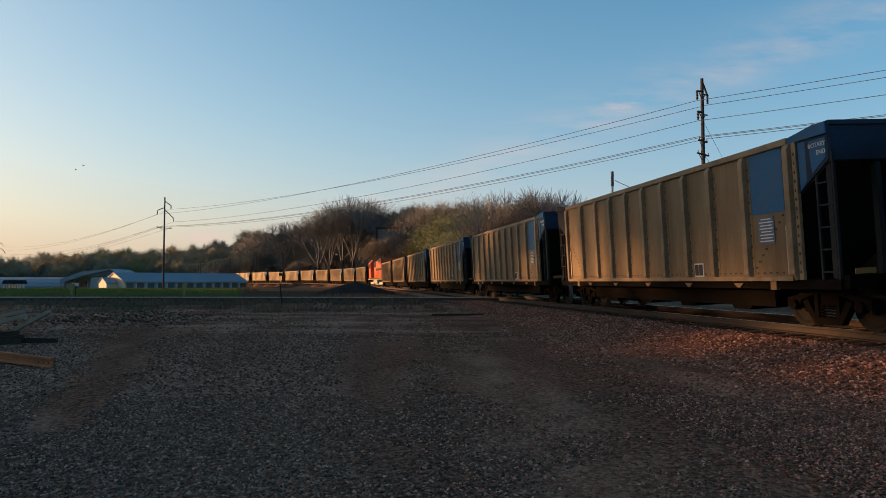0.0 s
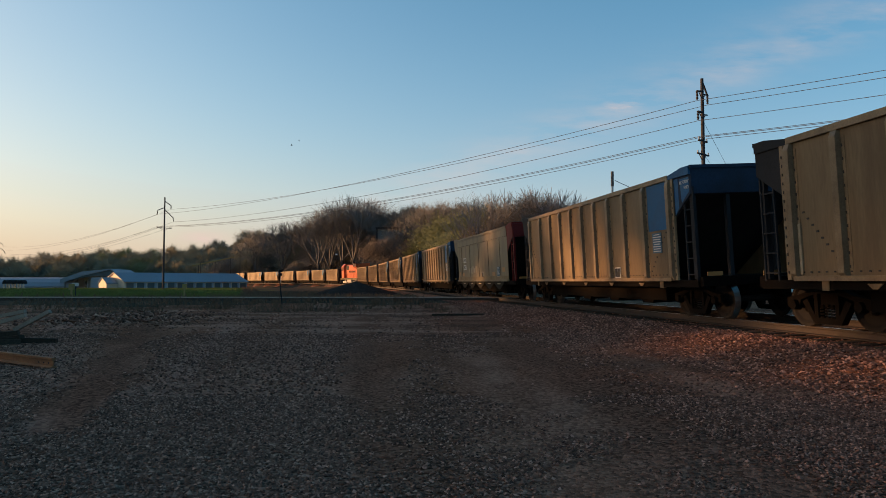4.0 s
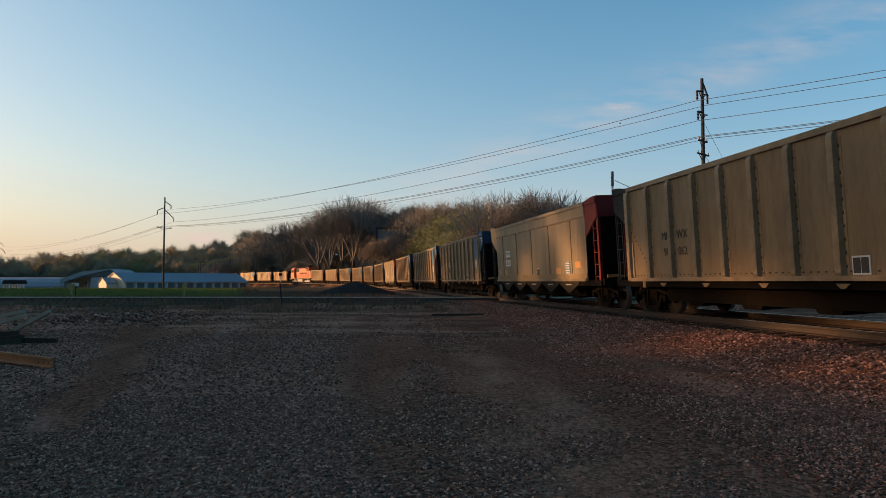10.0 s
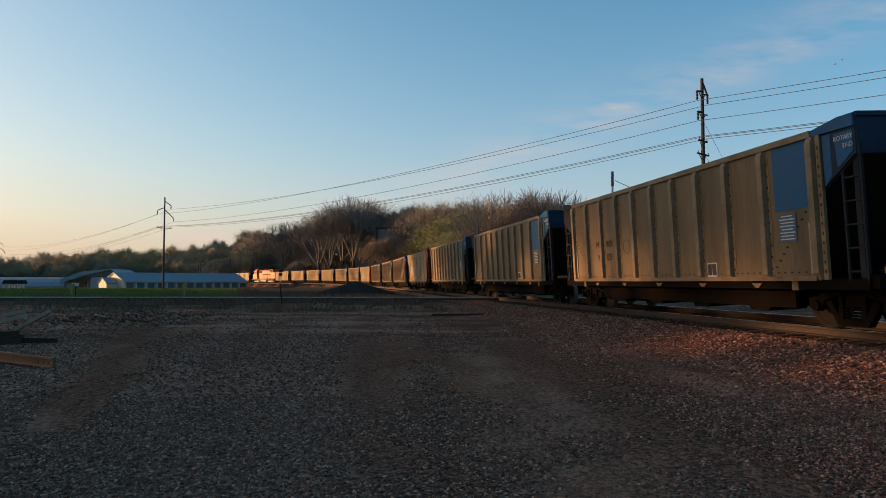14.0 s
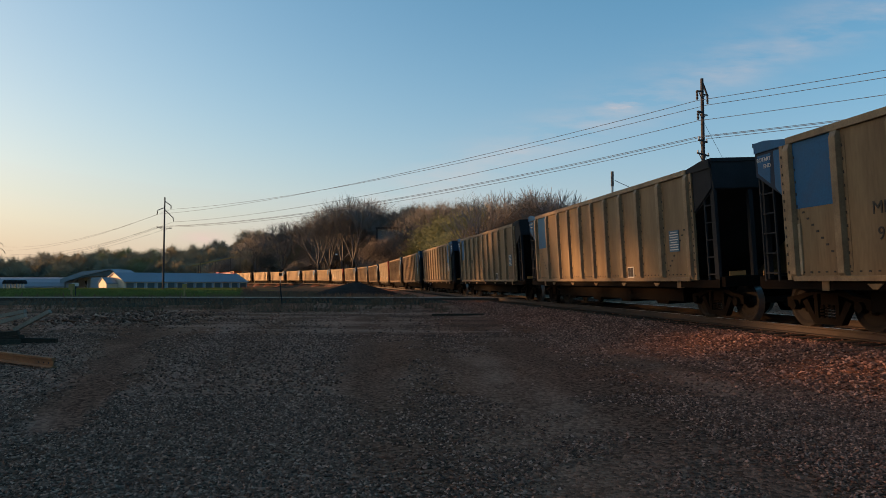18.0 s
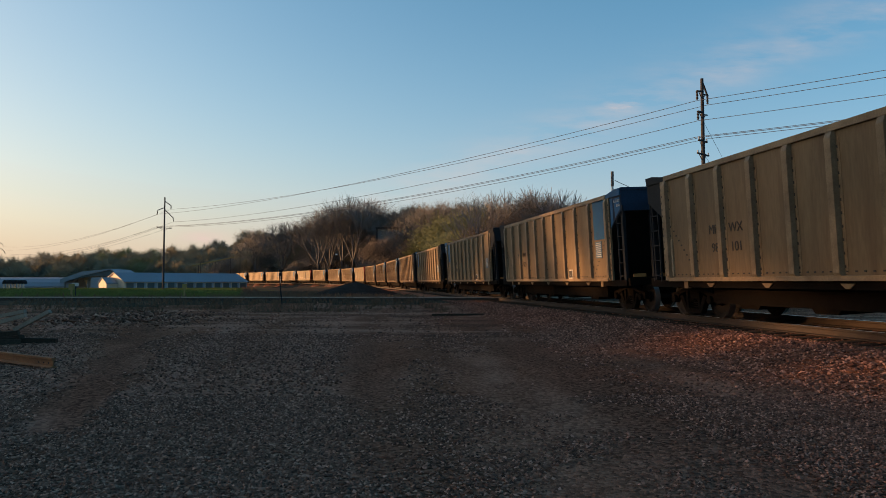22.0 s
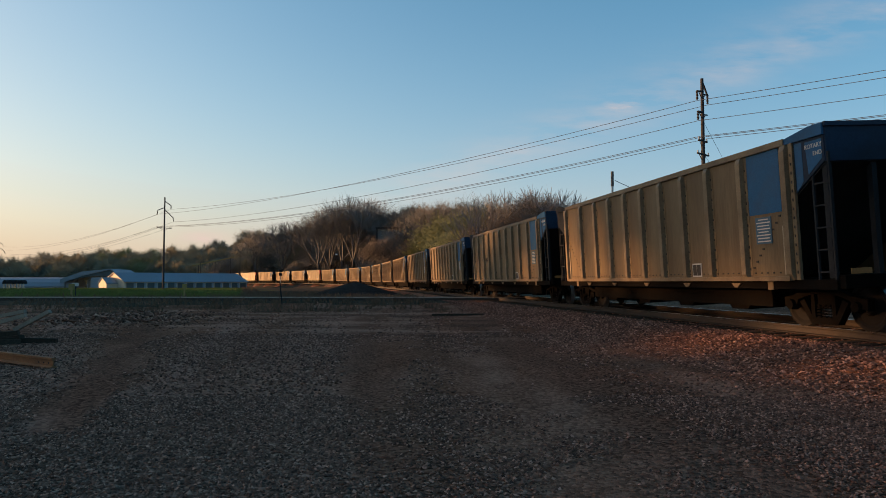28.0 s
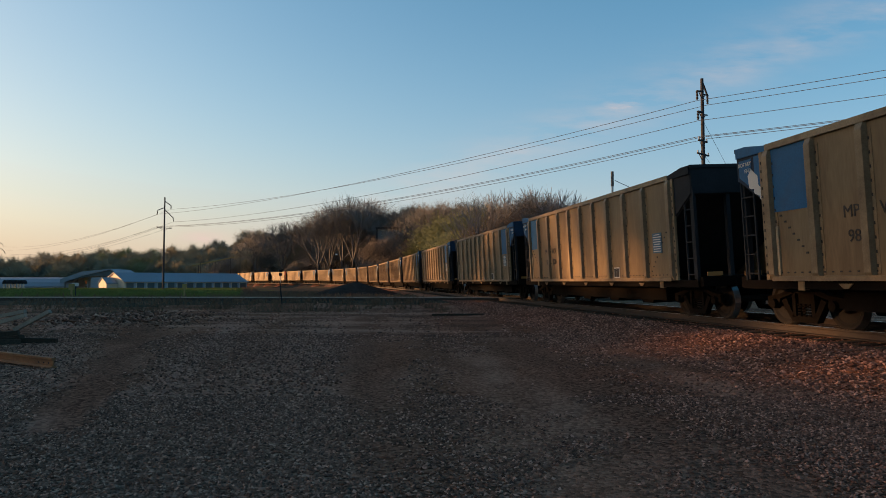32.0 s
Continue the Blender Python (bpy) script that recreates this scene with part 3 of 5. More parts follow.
def hopper_car(style, number=("", ""), patches=False, full=True, even=False):
    """Coal hopper. style: 'trail' or 'lead' for the end that is painted blue, 'beige' for the smooth-sided one, 'plain'."""
    car = new("coal_hopper_car")
    smoothside = style == "beige"
    RIBS = EVEN if even else UNEVEN
    side_mat = "beige" if smoothside else "car_side"
    part("side_sheet", shared("sheet_l_" + side_mat, lambda: bm_sheet(-1.6), side_mat), None, car)
    part("side_sheet", shared("sheet_r_" + side_mat, lambda: bm_sheet(1.6), side_mat), None, car)
    part("top_chord", shared("chord_l_" + side_mat, lambda: bm_chord(-1.6), "car_rib" if not smoothside else "beige"), None, car)
    part("top_chord", shared("chord_r_" + side_mat, lambda: bm_chord(1.6), "car_rib" if not smoothside else "beige"), None, car)
    part("side_sill", shared("sill_l_" + side_mat, lambda: boxes((-1.70, -1.58, -HALF, HALF, SILL - 0.02, SILL + 0.07)), "car_rib" if not smoothside else "beige"), None, car)
    ribs = RIBS if not smoothside else RIBS[1:-1:2]
    for k, y in enumerate(ribs):
        if smoothside:
            part("side_seam", shared("seam", lambda: boxes((-0.018, 0.0, -0.03, 0.03, SILL + 0.26, CHORD - 0.40)), "seam"), None, car, at=(-1.612, y, 0))
        else:
            part("side_post", shared("rib", bm_rib, "car_rib"), None, car, at=(-1.612, y, 0))
            if full:
                lap = part("lap_strip", shared("lap_strip", lambda: bm_lap(2.36), "car_rib"), None, car, at=(-1.612, y - 0.15 if k else y + 0.15, SILL + 0.10))
                tagged(part("rivet_line", shared("rivets_lap", lambda: bm_rivets(2.2, 0.23, "z", 0.017), "stencil"), None, lap, at=(-0.008, 0.018, 0.1)), kind="stuff")
        part("side_post", shared("rib", bm_rib, "car_rib"), None, car, at=Matrix.Translation((1.612, y, 0)) @ pose(0, 0, 0, 0, 0, 180))
    if full:
        tagged(part("rivet_line", shared("rivets_y", lambda: bm_rivets(2 * HALF - 0.3, 0.2, "y"), "stencil"), None, car, at=(-1.6125, -HALF + 0.15, SILL + 0.14)), kind="stuff")
        if smoothside:
            part("top_band", shared("top_band", lambda: boxes((-0.02, 0.0, -HALF, HALF, CHORD - 0.40, CHORD)), "beige"), None, car, at=(-1.612, 0, 0))
            part("lower_band", shared("lower_band", lambda: boxes((-0.02, 0.0, -HALF, HALF, SILL + 0.07, SILL + 0.26)), "beige_band"), None, car, "yellowed band along the sill", (-1.612, 0, 0))
            tagged(part("rivet_line", shared("rivets_y", lambda: bm_rivets(2 * HALF - 0.3, 0.2, "y"), "stencil"), None, car, at=(-1.632, -HALF + 0.15, CHORD - 0.37)), kind="stuff")
    if full and not smoothside:
        for e in (-1, 1):
            tagged(part("rivet_line", shared("rivets_diagonal_%d" % e, lambda: bm_diagonal(e), "stencil"), None, car, at=(-1.6125, e * (HALF - BAYS[0] + 0.25), SILL + 0.25)), kind="stuff")
    for e in (-1, 1):
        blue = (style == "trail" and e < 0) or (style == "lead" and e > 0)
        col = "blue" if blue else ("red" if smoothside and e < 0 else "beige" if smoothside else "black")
        # end sheets get the shaded copy of the blue; corner plates share its navy
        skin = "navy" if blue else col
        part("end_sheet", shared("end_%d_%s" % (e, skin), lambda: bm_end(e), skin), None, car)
        # black here paints in the shade under the end's overhang
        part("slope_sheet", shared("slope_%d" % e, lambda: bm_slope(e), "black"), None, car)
        for sx in (-1, 1):
            part("end_chord", shared("end_chord_%d_%d_%s" % (e, sx, col), lambda: bm_end_chord(sx * 1.6, e), col), None, car)
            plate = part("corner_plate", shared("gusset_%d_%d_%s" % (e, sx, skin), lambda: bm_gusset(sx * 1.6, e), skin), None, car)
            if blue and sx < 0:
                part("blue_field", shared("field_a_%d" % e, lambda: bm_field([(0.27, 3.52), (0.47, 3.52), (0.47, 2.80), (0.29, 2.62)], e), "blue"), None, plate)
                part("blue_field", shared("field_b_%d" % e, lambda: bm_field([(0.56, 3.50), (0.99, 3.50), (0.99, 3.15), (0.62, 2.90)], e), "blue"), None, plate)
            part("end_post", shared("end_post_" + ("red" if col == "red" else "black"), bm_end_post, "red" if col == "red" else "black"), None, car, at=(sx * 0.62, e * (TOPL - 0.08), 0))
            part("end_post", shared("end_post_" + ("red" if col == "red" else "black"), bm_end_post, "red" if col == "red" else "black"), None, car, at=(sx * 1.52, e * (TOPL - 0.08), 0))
        part("coupler", shared("coupler", bm_coupler, "truck"), None, car, at=Matrix.Translation((0, e * 7.4, 0)) @ pose(0, 0, 0, 0, 0, 0 if e > 0 else 180))
        if full:
            part("ladder", shared("ladder_" + ("red" if col == "red" else "black"), bm_ladder, "red" if col == "red" else "black"), None, car, at=(-1.58, e * TOPL - 0.05 - (0.42 if e > 0 else 0), 0.95))
            part("reflector", shared("reflector", lambda: boxes((-0.2, 0.2, -0.01, 0.01, -0.05, 0.05)), "orange"), None, car, at=(-1.25, e * 7.47, 1.12))
        if full and not smoothside:
            fl = part("end_flange", shared("end_flange", lambda: boxes((-0.03, 0.03, -0.055, 0.055, SILL, CHORD)), "car_rib"), None, car, "riveted end flange", (-1.62, e * (HALF + 0.19), 0))
            tagged(part("rivet_line", shared("rivets_flange", lambda: bm_rivets(2.3, 0.17, "z", 0.018), "stencil"), None, fl, at=(-0.03, 0, SILL + 0.12)), kind="stuff")
        if full and not smoothside:
            part("corner_stiffener", shared("stiffener", lambda: boxes((-0.03, 0.0, -0.035, 0.035, SILL + 0.1, SILL + 1.05)), "flange"), None, car, "bare pale steel angle", (-1.612, e * (HALF - 0.16), 0))
            part("jacking_pad", shared("jacking_pad", lambda: boxes((-0.05, 0.05, -0.09, 0.09, 0.78, SILL - 0.02)), "car_side"), None, car, at=(-1.56, e * (HALF - 0.72), 0))
        if blue:
            y = e * (HALF - (HALF - RIBS[9]) / 2)
            part("blue_panel", shared("blue_panel", lambda: boxes((-0.004, 0.004, -0.52, 0.52, -0.62, 0.62)), "blue"), None, car, "flat blue painted panel", (-1.618, y, 2.93))
            if full:
                lettering(car, "ROTARY", 0.115, e * (HALF + 0.78), 3.40, "white")
                lettering(car, "END", 0.115, e * (HALF + 0.78 - e * 0.10), 3.26, "white")
    # underframe and chutes wear the steel that has shade in its colour
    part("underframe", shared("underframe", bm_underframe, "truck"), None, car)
    # dark boards added to stand for the shade that hides the chutes
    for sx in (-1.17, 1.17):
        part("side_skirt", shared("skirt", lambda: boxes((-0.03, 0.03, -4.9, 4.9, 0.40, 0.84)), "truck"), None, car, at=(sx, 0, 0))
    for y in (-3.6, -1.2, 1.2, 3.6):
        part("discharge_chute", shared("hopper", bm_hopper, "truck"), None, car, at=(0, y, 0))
    if full:
        for y in (-4.3, -2.2, 0.0, 2.2, 4.3):
            g = part("gusset_plate", shared("vee_plate", bm_vee_plate, "skirt") if smoothside else shared("hopper_plate", bm_hopper_plate, "car_side"), None, car, at=(-1.62, y, 0))
            if smoothside:
                part("stripe", shared("vee_stripe", lambda: boxes((-0.018, -0.012, -0.30, 0.30, 0.815, 0.86)), "flange"), None, g)
    wheels = add_truck(car, -6.2, full) + add_truck(car, 6.2, full)
    if full:
        add_placard(car, -HALF + (1.9 if smoothside else 0.80), 1.45 if smoothside else 1.98)
        add_data_plate(car, RIBS[4] + 0.3 if smoothside else RIBS[3] - 0.45, 1.34 if smoothside else 1.22)
        if smoothside:
            for y, w, z in ((-HALF + 0.85, 0.26, 1.55), (-HALF + 2.9, 0.3, 1.35), (HALF - 1.6, 0.28, 1.4), (HALF - 0.6, 0.16, 1.45)):
                part("orange_panel", boxes((-0.004, 0.004, -w, w, -0.11, 0.11)), M["orange"], car, at=(-1.617, y, z))
            for txt, z in (("MPWX", 2.28), (number[0] + number[1] if number[0] else "", 1.84)):
                part("patch", shared("patch_small", lambda: boxes((-0.004, 0.004, -0.40, 0.40, -0.15, 0.15)), "white"), None, car, at=(-1.617, RIBS[8] + 0.35, z))
                if txt:
                    lettering(car, txt, 0.24, RIBS[8] + 0.35, z)
        if not smoothside:
            if number[0]:
                zs = (2.13, 1.71)
                spots = (RIBS[8] + 0.36, RIBS[7] + 0.68)
                if patches:
                    for y in spots:
                        part("patch", shared("patch", lambda: boxes((-0.004, 0.004, -0.28, 0.28, -0.135, 0.135)), "white"), None, car, at=(-1.616, y, zs[0]))
                for txt, y, z in (("MP", spots[0], zs[0]), ("WX", spots[1], zs[0]), (number[0], spots[0] - 0.04, zs[1]), (number[1], spots[1], zs[1])):
                    if txt:
                        lettering(car, txt, 0.30, y, z)
    return car, wheels


SPEED, PITCH = 9.25, 16.2
CROSS = -5.20    # arc of a car's middle at the moment given for it below
TRAIN = []       # object, arc at 0 s, half wheelbase, wheels
GREY = "weathered grey-brown steel coal hopper car "
# style, number, and the second at which each car passes the same spot
FLEET = [("plain", "", "", -9.80), ("plain", "", "", -8.05), ("trail", "", "", -6.30), ("trail", "", "", -4.55), ("trail", "", "", -2.80), ("trail", "", "", -1.05),
         ("beige", "98", "123", 0.67), ("trail", "", "", 2.44), ("trail", "", "", 4.29), ("trail", "98", "009", 6.00), ("beige", "98", "130", 7.79),
         ("trail", "98", "062", 9.51), ("trail", "", "", 11.26), ("trail", "98", "031", 13.02), ("lead", "98", "", 14.81), ("lead", "", "", 16.54),
         ("lead", "98", "094", 18.29), ("trail", "98", "027", 20.00), ("trail", "98", "101", 21.76), ("trail", "", "", 23.47), ("trail", "98", "", 25.22),
         ("trail", "", "", 26.94), ("trail", "", "", 28.70), ("lead", "98", "020", 30.44), ("lead", "98", "0", 32.22)]


def make_train():
    for i, (style, a, b, passing) in enumerate(FLEET):
        near = i >= 3
        car, wheels = hopper_car(style, (a, b), i == 9, near, a == "98" or i == 8)
        if i == len(FLEET) - 1:
            for y, z, r in ((HALF + 0.55, 3.05, 0.20), (HALF + 0.38, 2.82, 0.14), (HALF + 0.2, 2.66, 0.12)):
                bm = bmesh.new()
                rnd = random.Random(int(z * 100))
                prism(bm, [(y + r * rnd.uniform(0.6, 1.2) * math.cos(k * 0.7), z + r * rnd.uniform(0.6, 1.3) * math.sin(k * 0.7)) for k in range(9)], 0, -1.618, -1.614)
                part("bare_patch", bm, M["white"], car, "bare pale patch where the blue paint has flaked")
        if a + b == "98123":
            rnd = random.Random(31)
            for y, z, ry, rz in ((EVEN[6] + 0.55, 1.62, 0.75, 0.26), (EVEN[6] + 1.25, 1.58, 0.35, 0.20), (EVEN[5] + 0.75, 1.66, 0.20, 0.26), (EVEN[9] + 0.2, 2.6, 0.07, 0.35)):
                bm = bmesh.new()
                prism(bm, [(y + ry * rnd.uniform(0.7, 1.1) * math.cos(k * 0.524), z + rz * rnd.uniform(0.6, 1.2) * math.sin(k * 0.524)) for k in range(12)], 0, -1.6165, -1.6125)
                part("scuffed_patch", bm, M["flange"], car, "pale patch where paint is scuffed off")
        if a + b == "98031":
            part("emblem", bm_ring(0.22, 0.018), M["seam"], car, "faint ring-shaped stencil", (-1.617, EVEN[6] + 0.62, 1.98))
            for k in range(3):
                part("emblem_bar", boxes((-0.003, 0.003, -0.10, 0.10, -0.012, 0.012)), M["seam"], car, at=(-1.617, EVEN[6] + 0.62, 2.05 - k * 0.07))
        what = {"trail": "with a blue rear end", "lead": "with a blue front end", "plain": "with dark ends"}.get(style)
        tagged(car, GREY + what if what else "beige smooth-sided coal hopper car with red ends", "hopper car", "cars of the coal train")
        TRAIN.append((car, CROSS - SPEED * passing, 6.2, wheels if near else []))
    lead = CROSS - SPEED * FLEET[0][3] + 8.1
    for k in range(9):
        car, wheels = hopper_car("trail" if k % 3 else "plain", full=False)
        tagged(car, GREY + "sunlit on the far curve", "hopper car", "cars of the coal train")
        TRAIN.append((car, lead + 22.3 + 8.1 + k * PITCH, 6.2, []))
    TRAIN.append((locomotive(), lead + 11.15, 7.0, []))


def locomotive():
    lo = new("diesel_locomotive")
    tagged(lo, "orange and black six-axle diesel locomotive in mid-train", "locomotive")
    bm = boxes((-1.5, 1.5, -10.6, 10.6, 1.25, 1.55))
    part("frame", bm, M["black"], lo)
    bm = bmesh.new()
    prism(bm, [(-0.95, 1.55), (0.95, 1.55), (0.95, 4.15), (0.75, 4.4), (-0.75, 4.4), (-0.95, 4.15)], 1, -10.0, 5.2)
    part("long_hood", bm, M["loco"], lo)
    bm = bmesh.new()
    prism(bm, [(-0.96, 3.55), (0.96, 3.55), (1.5, 3.95), (1.5, 4.55), (-1.5, 4.55), (-1.5, 3.95)], 1, -9.8, -6.4)
    rad = part("radiator", bm, M["loco"], lo, "flared radiator housing")
    for sx in (-1.51, 1.51):
        part("grille", boxes((sx - 0.01, sx + 0.01, -9.6, -6.6, 4.0, 4.5)), M["black"], rad)
    bm = bmesh.new()
    prism(bm, [(-1.55, 1.55), (1.55, 1.55), (1.55, 4.2), (1.0, 4.75), (-1.0, 4.75), (-1.55, 4.2)], 1, 5.2, 8.0)
    cab = part("cab", bm, M["loco"], lo)
    for y0 in (5.6, 6.75):
        part("window", boxes((-1.565, -1.55, y0, y0 + 0.85, 3.25, 4.05)), M["glass"], cab)
    bm = bmesh.new()
    prism(bm, [(8.0, 1.55), (10.2, 1.55), (10.2, 2.7), (9.6, 3.2), (8.0, 3.4)], 0, -1.2, 1.2)
    part("nose", bm, M["loco"], lo)
    part("roof_stripe", boxes((-0.7, 0.7, -6.3, 5.1, 4.4, 4.46)), M["black"], lo)
    part("exhaust_stack", boxes((-0.3, 0.3, -0.8, 0.4, 4.4, 4.75)), M["black"], lo)
    part("dynamic_brake_box", boxes((-0.99, 0.99, 1.6, 4.6, 3.4, 4.3)), M["black"], lo)
    part("side_stripe", boxes((-1.52, -1.50, -10.4, 10.4, 1.28, 1.42)), M["yellow"], lo)
    for k in range(9):
        d = part("hood_door", boxes((-0.975, -0.95, -6.2 + k * 0.86, -5.42 + k * 0.86, 1.75, 3.3)), M["loco"], lo)
        part("louvre", boxes((-0.985, -0.975, -6.1 + k * 0.86, -5.52 + k * 0.86, 2.75, 3.15)), M["black"], d)
    bm = bmesh.new()
    prism(bm, [(-1.35, 1.2), (1.35, 1.2), (1.35, 0.7), (1.0, 0.35), (-1.0, 0.35), (-1.35, 0.7)], 1, -2.6, 2.6)
    part("fuel_tank", bm, M["concrete"], lo)
    for y in (-6.6, 6.6):
        t = part("truck", boxes((-1.2, -1.05, y - 2.5, y + 2.5, 0.45, 0.85), (1.05, 1.2, y - 2.5, y + 2.5, 0.45, 0.85), (-1.05, 1.05, y - 0.3, y + 0.3, 0.45, 1.25)), M["concrete"], lo)
        for dy in (-1.85, 0, 1.85):
            part("wheelset", shared("wheelset", bm_wheelset, "wheel"), None, t, at=(0, y + dy, 0.46))
    for k in range(9):
        part("handrail_post", boxes((-1.48, -1.44, -9.6 + k * 1.75, -9.56 + k * 1.75, 1.55, 2.6)), M["loco"], lo)
    part("handrail", boxes((-1.48, -1.44, -9.6, 4.44, 2.58, 2.62)), M["loco"], lo)
    for e in (-1, 1):
        part("plow", boxes((-1.4, 1.4, e * 10.6 - 0.1, e * 10.6 + 0.1, 0.25, 1.25)), M["black"], lo)
        part("step", boxes((-1.5, -1.1, e * 10.2 - 0.3, e * 10.2 + 0.3, 0.5, 0.56), (-1.5, -1.1, e * 10.2 - 0.3, e * 10.2 + 0.3, 0.9, 0.96)), M["black"], lo)
    return lo


make_train()


# --- main track: rails, ties ---
RAIL_PROFILE = [(-0.07, 0), (-0.07, 0.012), (-0.012, 0.035), (-0.012, 0.125), (-0.036, 0.135), (-0.036, 0.168), (-0.028, 0.175), (0.028, 0.175), (0.036, 0.168), (0.036, 0.135), (0.012, 0.125), (0.012, 0.035), (0.07, 0.012), (0.07, 0)]


def sweep(points, profile):
    """A rail of the given profile along points (position, sideways unit vector); its top passes through the points."""
    bm = bmesh.new()
    rows = []
    for p, side in points:
        rows.append([bm.verts.new(p + side * x + Vector((0, 0, z - 0.175))) for x, z in profile])
    n = len(profile)
    for a, b in zip(rows, rows[1:]):
        for i in range(n):
            bm.faces.new((a[i], a[(i + 1) % n], b[(i + 1) % n], b[i]))
    bm.faces.new(rows[0][::-1])
    bm.faces.new(rows[-1])
    bmesh.ops.recalc_face_normals(bm, faces=bm.faces)
    return bm


def track_side(s, off, dz=0.0):
    k = min(len(_h) - 1, max(0, int(round((s + 420) / STEP))))
    side = Vector((math.cos(_h[k]), -math.sin(_h[k]), 0))
    p = track_at(s)
    return p + side * (off * math.cos(CANT)) + Vector((0, 0, off * math.sin(CANT) + dz)), side


def bm_tie():
    bm = boxes((-1.3, 1.3, -0.115, 0.115, -0.175, 0.0))
    bmesh.ops.bevel(bm, geom=bm.edges[:], offset=0.012, segments=1, affect="EDGES")
    return bm


def make_main_track():
    tr = new("main_track")
    tagged(tr, "main railway track with rusty rails on dark ties", "railway track", kind="structure")
    for off in (-0.752, 0.752):
        pts = [track_side(s, off) for s in list(np.arange(-40, 60, 1.0)) + list(np.arange(60, 300, 3.0))]
        me = mesh_of(sweep(pts, RAIL_PROFILE), M["rail"], "rail")
        me.materials.append(M["railhead"])
        for i, p in enumerate(me.polygons):
            if i % 14 == 6 and len(p.vertices) == 4:
                p.material_index = 1
        part("rail", me, None, tr)
    tie = mesh_of(bm_tie(), M["tie"], "tie")
    rnd = random.Random(5)
    s = -14.0
    while s < 105:
        p, side = track_side(s, 0.0, -0.175)
        ob = part("tie", tie, None, tr)
        ob.matrix_basis = Matrix.Translation(p + Vector((0, 0, rnd.uniform(-0.015, 0.0)))) @ Euler((0, -CANT, -math.atan2(-side.y, side.x) + rnd.uniform(-0.02, 0.02))).to_matrix().to_4x4()
        s += 0.54


BRANCH_Y = 40.3


def branch_y(x):
    return BRANCH_Y - 0.012 * x


def make_branch_track():
    tr = new("branch_track")
    tagged(tr, "low branch track that crosses the yard to the main line", "railway track", kind="structure")
    for off in (-0.75, 0.75):
        pts = [(Vector((x, branch_y(x) + off, 0.60)), Vector((0, 1, 0))) for x in np.arange(-70, 30, 2.0)]
        me = mesh_of(sweep(pts, RAIL_PROFILE), M["branch_rail"], "rail")
        me.materials.append(M["branch_head"])
        # top and sides of the head take the painted gleam
        for i, p in enumerate(me.polygons):
            if i % 14 in (4, 5, 6, 7, 8) and len(p.vertices) == 4:
                p.material_index = 1
        part("rail", me, None, tr)
    tie = mesh_of(bm_tie(), M["branch_tie"], "tie")
    for k in range(150):
        x = -62 + k * 0.56
        if abs(x - 3.4) < 2.6:
            continue
        part("tie", tie, None, tr, at=Matrix.Translation((x, branch_y(x), 0.60 - 0.178)) @ pose(0, 0, 0, 0, 0, 90))


